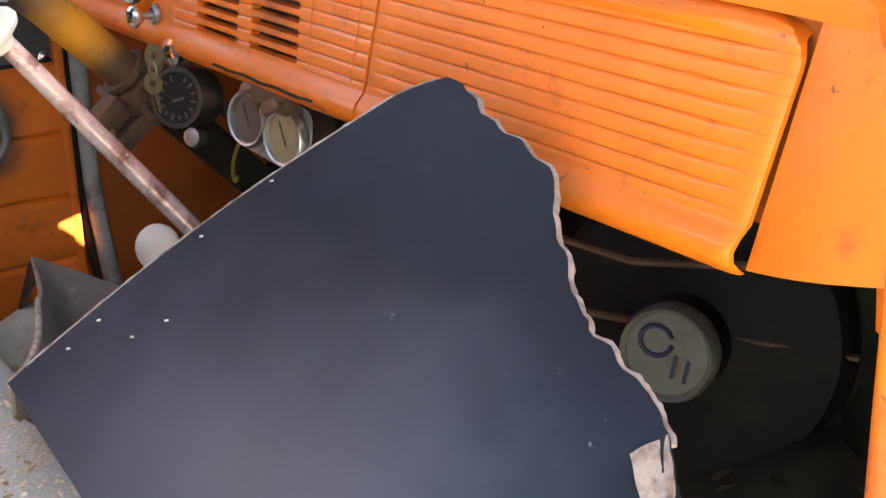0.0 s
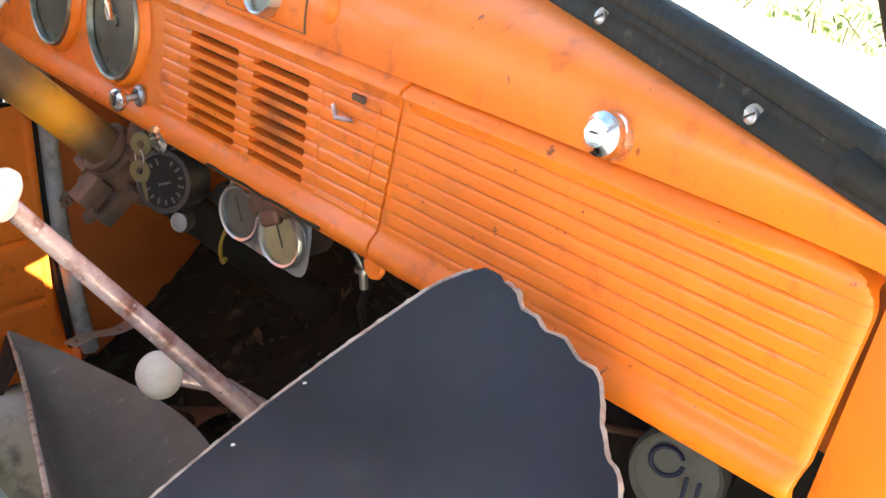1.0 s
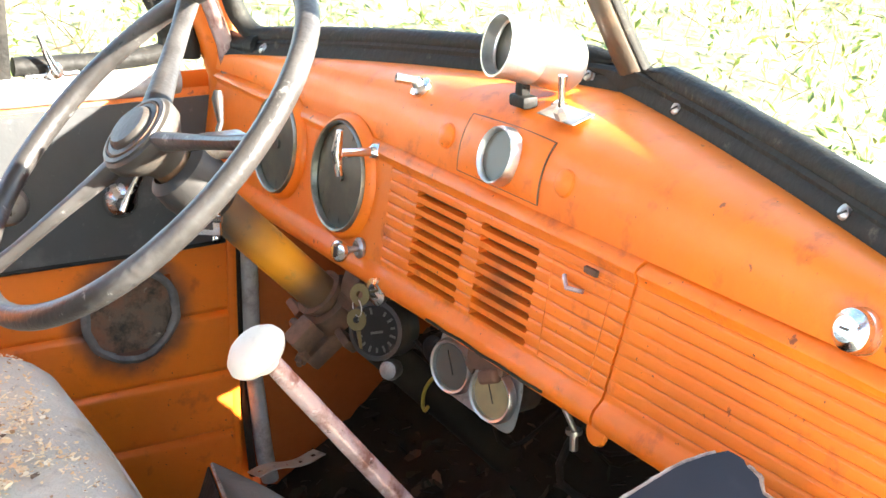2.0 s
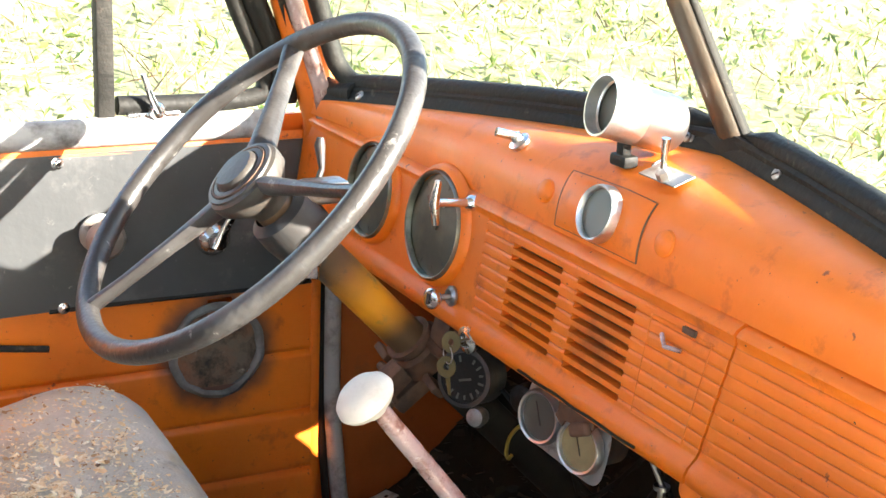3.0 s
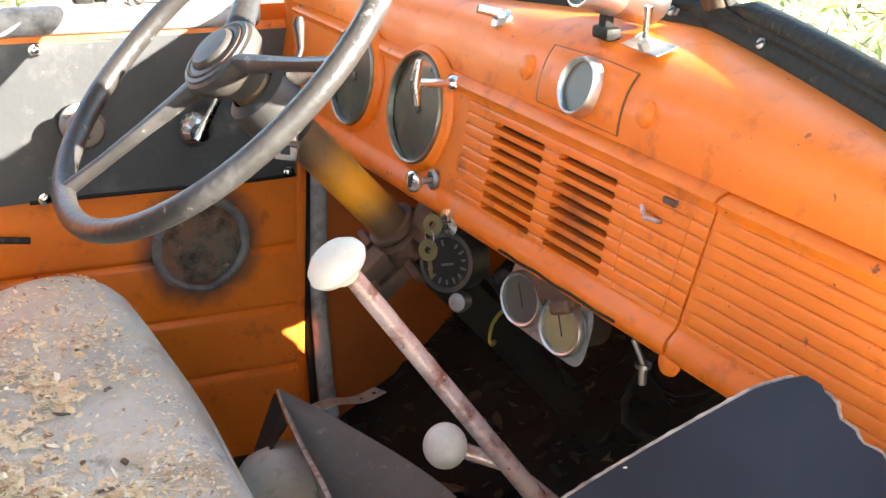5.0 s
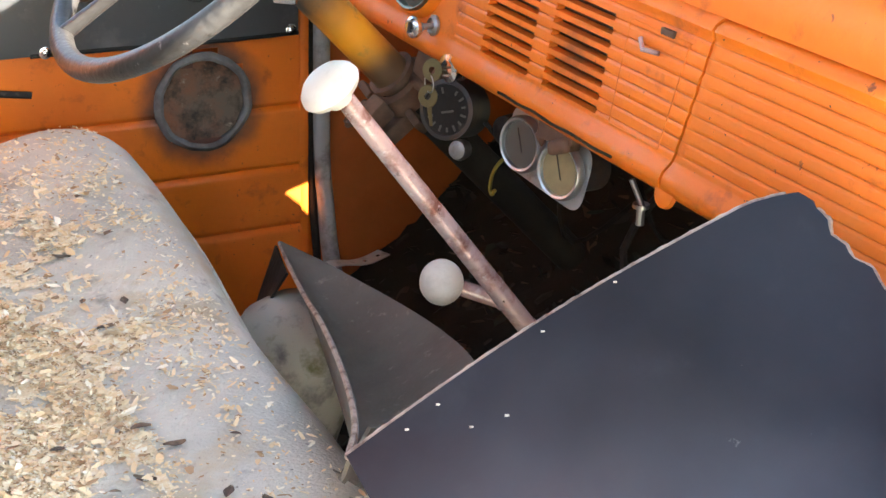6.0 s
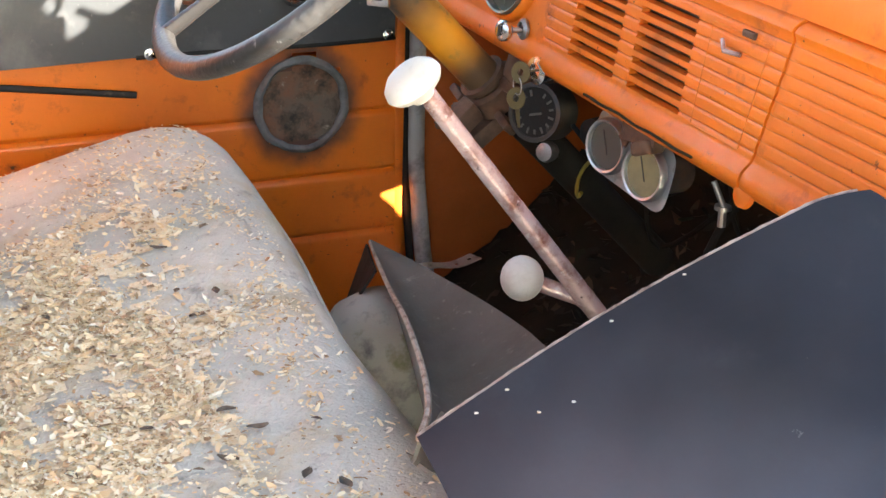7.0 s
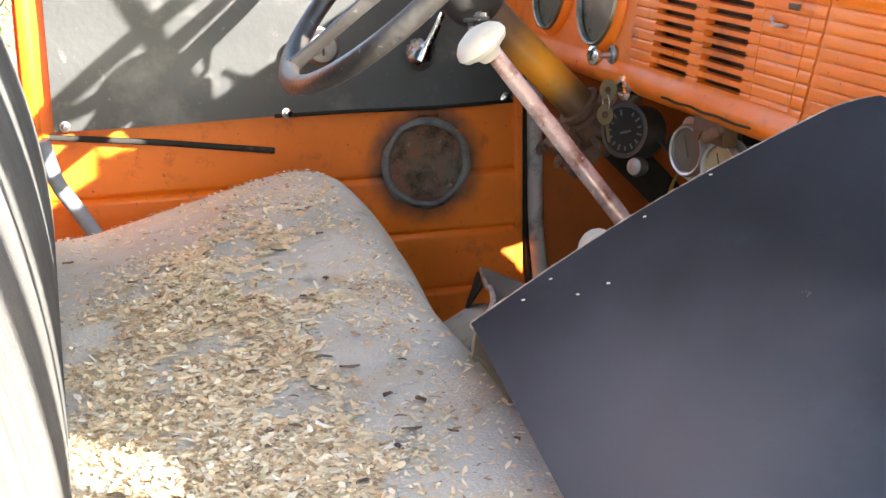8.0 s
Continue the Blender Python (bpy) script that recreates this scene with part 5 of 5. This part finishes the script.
def rest_skin(u, v):
    y = -0.645 + 1.29 * u
    z = 0.955 + 0.50 * v
    e = min(y + 0.645, 0.645 - y)
    r = 0.10
    inn = 0.0 if e > r else 0.07 * (1 - math.sqrt(max(0, 1 - (1 - e / r) ** 2)))
    x = -0.347 - 0.10 * v + 0.035 * math.sin(math.pi * min(1, v * 1.15)) ** 0.7 - 0.10 * max(0, v - 0.85) ** 2 * 40 * 0.15 - inn
    return Vector((x + 0.0012 * math.sin(2 * math.pi * y / 0.018), y, z))


part("backrest", sheet(rest_skin, 430, 24, 0.0), BACKREST, seat, "grey ribbed cloth backrest, darkened against the sun")
part("back_board", box_between((-0.57, -0.64, 0.95), (-0.50, 0.64, 1.44), 0.02), GRIME, seat)
tb = tagged(part("bent_tube", tube(smooth_line([(-0.345, 0.63, 1.12), (-0.330, 0.63, 1.062), (-0.305, 0.63, 1.02), (-0.275, 0.63, 0.965), (-0.25, 0.63, 0.90)], 6), 0.011, 12), BLUE_TUBE), "pale blue-grey tube beside the seat", "tube")

# leaf litter on the seat
random.seed(11)


def litter_core(x, y):
    return math.exp(-((x + 0.225 - 0.12 * y) / 0.125) ** 2) * (1 / (1 + math.exp((y - 0.23 - 0.9 * (x + 0.22)) / 0.06)))


def litter_noise(x, y):
    return noise.noise((7 * x, 5 * y, 3.0)) * 0.5 + 0.5 * noise.noise((18 * x, 16 * y, 8.0))


BED = material("bed of crushed leaf dust", (0.80, 0.66, 0.44), 0.9, 0, [((0.84, 0.76, 0.58), 70, 0.48, 0.62, 6), ((0.36, 0.26, 0.16), 110, 0.54, 0.66, 6), ((0.88, 0.82, 0.70), 240, 0.58, 0.66, 3)], 1.0, 220)
NX, NY = 110, 300
bed_xy = lambda i, j: (-0.372 + 0.40 * i / NX, -0.63 + 1.20 * j / NY)


def bare(i, j):
    x, y = bed_xy(i + 0.5, j + 0.5)
    return litter_core(x, y) * (0.5 + 1.5 * litter_noise(x, y) + 0.5 * noise.noise((60 * x, 60 * y, 1))) < 0.13


tagged(part("leaf_dust", sheet(lambda u, v: (*bed_xy(u * NX, v * NY), seat_top(*bed_xy(u * NX, v * NY)) + 0.0016 + 0.0016 * noise.noise((110 * u, 300 * v, 0))), NX, NY, 0.0, bare), BED),
       "tan bed of crushed leaf dust on the seat", "leaf litter", kind="stuff")
bm = bmesh.new()


def flake(p, l, w, yaw, tip, roll):
    m = Matrix.Translation(p) @ Euler((roll, tip, yaw)).to_matrix().to_4x4()
    c = random.uniform(-0.3, 0.4) * w
    k = random.choice((5, 6, 7))
    mid = bm.verts.new(m @ Vector((0, 0, 0)))
    v = [bm.verts.new(m @ Vector((l * math.cos(a) * r, w * math.sin(a) * r, c * random.uniform(-0.2, 1.0)))) for a, r in ((6.283 * i / k, random.uniform(0.55, 1.2)) for i in range(k))]
    for i in range(k):
        bm.faces.new((v[i], v[(i + 1) % k], mid))



n = 0
while n < 76000:
    x, y = random.uniform(-0.37, 0.03), random.uniform(-0.62, 0.60)
    dens = litter_noise(x, y)
    core = litter_core(x, y)
    if random.random() > max(0.008, core * min(1.0, max(0.04, 0.45 + 1.9 * dens))):
        continue
    s = random.choice((0.0006, 0.0007, 0.0008, 0.0009, 0.0010, 0.0011, 0.0012, 0.0014, 0.0016, 0.0019, 0.0024, 0.0045) if core > 0.15 else (0.0012, 0.0016, 0.002, 0.003))
    flake((x, y, seat_top(x, y) + 0.0015 + random.uniform(0.0005, 0.003) * (0.4 + core)), s * random.uniform(0.9, 2.1), s * random.uniform(0.45, 1.0), random.uniform(0, 6.3), random.uniform(-0.45, 0.45), random.uniform(-0.45, 0.45))
    n += 1
tagged(part("leaf_litter", bm, LEAFDRY, None, smooth=False), "dry pale leaf crumbs and husks scattered on the seat", "leaf litter", kind="stuff")
leaf_dark = material("dead brown leaf", (0.10, 0.075, 0.055), 0.8, 0, [((0.24, 0.17, 0.11), 40, 0.45, 0.65, 5)], 0.3, 200)
for k in range(44):
    x, y = (-0.072, -0.246) if k == 0 else (-0.085, -0.105) if k == 1 else (random.uniform(-0.34, 0.0), random.uniform(-0.5, 0.45))
    s, a = random.uniform(0.004, 0.010), random.uniform(0, 6.3)
    f = lambda u, v, x=x, y=y, s=s, a=a: (x + s * ((2 * u - 1) * math.cos(a) - 0.9 * (v - 0.5) * math.sin(math.pi * (0.1 + 0.85 * u)) * math.sin(a)), y + s * ((2 * u - 1) * math.sin(a) + 0.9 * (v - 0.5) * math.sin(math.pi * (0.1 + 0.85 * u)) * math.cos(a)),
                                          seat_top(x, y) + 0.004 + 0.25 * s * (abs(v - 0.5) * 1.2 + 0.5 * math.sin(4 * u + a)))
    tagged(part("dead_leaf", sheet(f, 6, 4), leaf_dark), "curled dead brown leaf lying on the seat", "leaf", "dead leaves on the seat")
# perforated kick strip on the floor
kick = thing("perforated_strip", (0.47, 0.70, 0.74), "pale perforated metal strip lying on the floor", "metal strip")
ka, kb_ = Vector((0.365, 0.697, 0.765)), Vector((0.478, 0.712, 0.766))
kf = lambda u, v: ka.lerp(kb_, u) + Vector((0.006, -0.030, 0.004)) * v + Vector((0, 0, 0.004 * math.sin(7 * u)))
part("strip_metal", sheet(kf, 30, 6, 0.002, skip=lambda i, j: (i % 6 in (2, 3)) and j in (2, 3)), ALU, kick)

scrap = tagged(part("cardboard_scrap", sheet(lambda u, v: (0.42 + 0.07 * u + 0.01 * math.sin(5 * v), 0.41 + 0.06 * v - 0.01 * u * u, 0.742 + 0.012 * math.sin(3 * u + 2 * v)), 8, 8, 0.002), BROWN), "brown scrap of cardboard on the floor", "scrap")
# crumbs of dirt on the floor
random.seed(31)
bm = bmesh.new()
for _ in range(500):
    u, v = random.random(), random.random()
    p = Vector(toe_f(u, v)) if random.random() < 0.6 else Vector((random.uniform(0.0, 0.42), random.uniform(-0.7, 0.7), 0.702))
    bmesh.ops.create_icosphere(bm, subdivisions=1, radius=random.uniform(0.002, 0.009), matrix=Matrix.Translation(p) @ Matrix.Diagonal((1, random.uniform(0.5, 1.4), 0.6, 1)))
tagged(part("dirt_crumbs", bm, GRIME, None), "dark crumbs of dirt and rust on the floor", "dirt", kind="stuff")

random.seed(77)
bm = bmesh.new()
for _ in range(1500):
    u, v = random.random(), random.random()
    p = Vector(toe_f(u, v)) if random.random() < 0.65 else Vector((random.uniform(0.05, 0.42), random.uniform(-0.7, 0.7), 0.704))
    s = random.uniform(0.006, 0.022)
    flake(p + Vector((0, 0, 0.006)), s, s * random.uniform(0.3, 0.7), random.uniform(0, 6.3), random.uniform(-0.7, 0.7), random.uniform(-0.7, 0.7))
tagged(part("floor_litter", bm, DEBRIS, None, smooth=False), "dead brown leaves and scraps on the footwell floor", "leaf litter", kind="stuff")

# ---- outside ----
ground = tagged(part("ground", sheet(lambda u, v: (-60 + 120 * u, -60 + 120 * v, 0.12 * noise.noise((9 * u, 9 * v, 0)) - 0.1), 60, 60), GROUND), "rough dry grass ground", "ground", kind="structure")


def scrub(name, n, place, leaf, mat, label):
    bm2 = bmesh.new()
    for _ in range(n):
        p, l, w = place()
        m = Matrix.Translation(p) @ Euler((random.uniform(-leaf, leaf), random.uniform(-leaf, leaf), random.uniform(0, 6.3))).to_matrix().to_4x4()
        c = 0.3 * w
        q = [bm2.verts.new(m @ Vector(t)) for t in ((-l, 0, 0), (-0.1 * l, -w, c), (l, 0, 0), (-0.1 * l, w, c), (-0.1 * l, 0, 0))]
        for a, b in ((0, 1), (1, 2), (2, 3), (3, 0)):
            bm2.faces.new((q[a], q[b], q[4]))
    me = bpy.data.meshes.new(name)
    bm2.to_mesh(me)
    bm2.free()
    me.materials.append(mat)
    return tagged(new(name, me), label, "scrub", kind="stuff")


random.seed(21)
bk = lambda u, v: (-6 + 16 * u, 1.3 + 9 * v, -0.05 + 1.9 * v ** 0.8 + 0.25 * noise.noise((11 * u, 7 * v, 2)))
bank_ob = tagged(part("bank", sheet(bk, 40, 24), BANK), "sunlit grassy bank beside the truck", "bank", kind="structure")


def on_bank(k=1.0):
    u, v = random.random(), random.random() ** 1.6
    p = Vector(bk(u, v))
    p.z += random.uniform(0, 0.30) * k
    return p


def side_leaf():
    return on_bank(), random.uniform(0.012, 0.042), random.uniform(0.004, 0.013)


def side_grass():
    return on_bank(0.6), random.uniform(0.06, 0.20), random.uniform(0.002, 0.005)


scrub("bank_leaves", 42000, side_leaf, 1.4, LEAFGREEN, "mixed green weeds on the bank")
scrub("bank_grass", 14000, side_grass, 1.4, GRASSDRY, "dry grass and twigs on the bank")


def front_leaf():
    y = random.uniform(-5, 5)
    x = random.uniform(3.0, 9.0)
    return Vector((x, y, random.uniform(0.0, 0.35) + 0.10 * (x - 2.4) * (0.6 + 0.4 * noise.noise((x, y, 0))))), random.uniform(0.012, 0.045), random.uniform(0.004, 0.014)


def front_twig():
    p, l, w = front_leaf()
    return p, random.uniform(0.15, 0.6), random.uniform(0.002, 0.005)


scrub("front_leaves", 3000, front_leaf, 0.55, LEAFPALE, "scrub before the truck, paled to look sunlit")
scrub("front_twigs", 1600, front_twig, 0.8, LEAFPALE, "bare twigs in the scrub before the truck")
# tall stalk with broad leaves close to the driver's window
stalk = thing("broad_leaf_plant", (-0.15, 1.15, 0.0), "tall green plant with broad leaves close to the window", "plant")
part("stem", tube(smooth_line([(-0.10, 1.25, 0.0), (-0.08, 1.22, 0.8), (-0.10, 1.2, 1.4), (-0.05, 1.18, 1.9)], 8), 0.010, 8), LEAFGREEN, stalk)
for k in range(16):
    z = 1.25 + 0.045 * k
    a = 2.4 * k
    d = Vector((math.cos(a), math.sin(a), 0))
    o = Vector((-0.09, 1.2, z))
    part("leaf", sheet(lambda u, v, o=o, d=d: o + d * (0.02 + 0.13 * u) + Vector((-d.y, d.x, 0)) * (v - 0.5) * 0.085 * math.sin(math.pi * (0.08 + 0.90 * u)) + Vector((0, 0, 0.04 * u - 0.09 * u * u + 0.02 * abs(v - 0.5))), 8, 4), LEAFGREEN, stalk)

# unseen tree added on the sunny side before the truck to shade knob and backrest: a leaning trunk, limbs and a thin
# crown
tree = thing("tree", (1.55, -2.02, -0.1), "unseen many-stemmed tree with a thin leafy crown, added to shade the cab", "tree")
random.seed(52)
trunk_line = smooth_line([(1.66, -1.86, -0.15), (1.60, -1.87, 0.9), (1.53, -1.87, 1.7), (1.50, -1.86, 2.3), (1.52, -1.95, 3.0), (1.60, -2.10, 3.8)], 8)
part("trunk", tube(trunk_line, 0.1, 14, radii=[0.125 - 0.065 * (i / (len(trunk_line) - 1)) ** 1.5 for i in range(len(trunk_line))]), BARK, tree)
# Extra stems set across the sun's path to band the backrest with shade.
for stem, w in (([(1.60, -1.89, 0.25), (1.44, -1.96, 1.1), (1.33, -2.02, 1.9), (1.25, -2.05, 2.5), (1.15, -2.20, 3.3)], 0.075), ([(1.62, -1.92, 0.15), (1.36, -2.10, 1.0), (1.20, -2.17, 1.8), (1.04, -2.20, 2.5), (0.95, -2.40, 3.2)], 0.062), ([(1.60, -1.95, 0.10), (1.20, -2.22, 0.9), (0.98, -2.32, 1.7), (0.84, -2.36, 2.4), (0.75, -2.5, 3.0)], 0.055)):
    line = smooth_line(stem, 8)
    part("stem", tube(line, w, 10, radii=[w * (1.15 - 0.65 * i / (len(line) - 1)) for i in range(len(line))]), BARK, tree)
bm = bmesh.new()
for k in range(9):
    a, z = 2.4 * k + 0.5, 2.55 + 0.14 * k
    o = min(trunk_line, key=lambda p: abs(p.z - z))
    d = Vector((math.cos(a), math.sin(a), random.uniform(0.35, 0.8)))
    l = random.uniform(0.7, 1.3)
    limb = smooth_line([o, o + d * 0.35 * l + Vector((0, 0, 0.05)), o + d * 0.75 * l, o + d * l + Vector((0, 0, 0.12))], 5)
    part("limb", tube(limb, 0.02, 8, radii=[0.030 - 0.024 * i / (len(limb) - 1) for i in range(len(limb))]), BARK, tree)
    for _ in range(110):
        q = limb[random.randrange(4, len(limb))] + Vector((random.gauss(0, 0.13), random.gauss(0, 0.13), random.gauss(0, 0.11)))
        flake(q, random.uniform(0.025, 0.05), random.uniform(0.012, 0.022), random.uniform(0, 6.3), random.uniform(-0.9, 0.9), random.uniform(-0.9, 0.9))
part("crown", bm, LEAFGREEN, tree, "small green leaves", smooth=False)
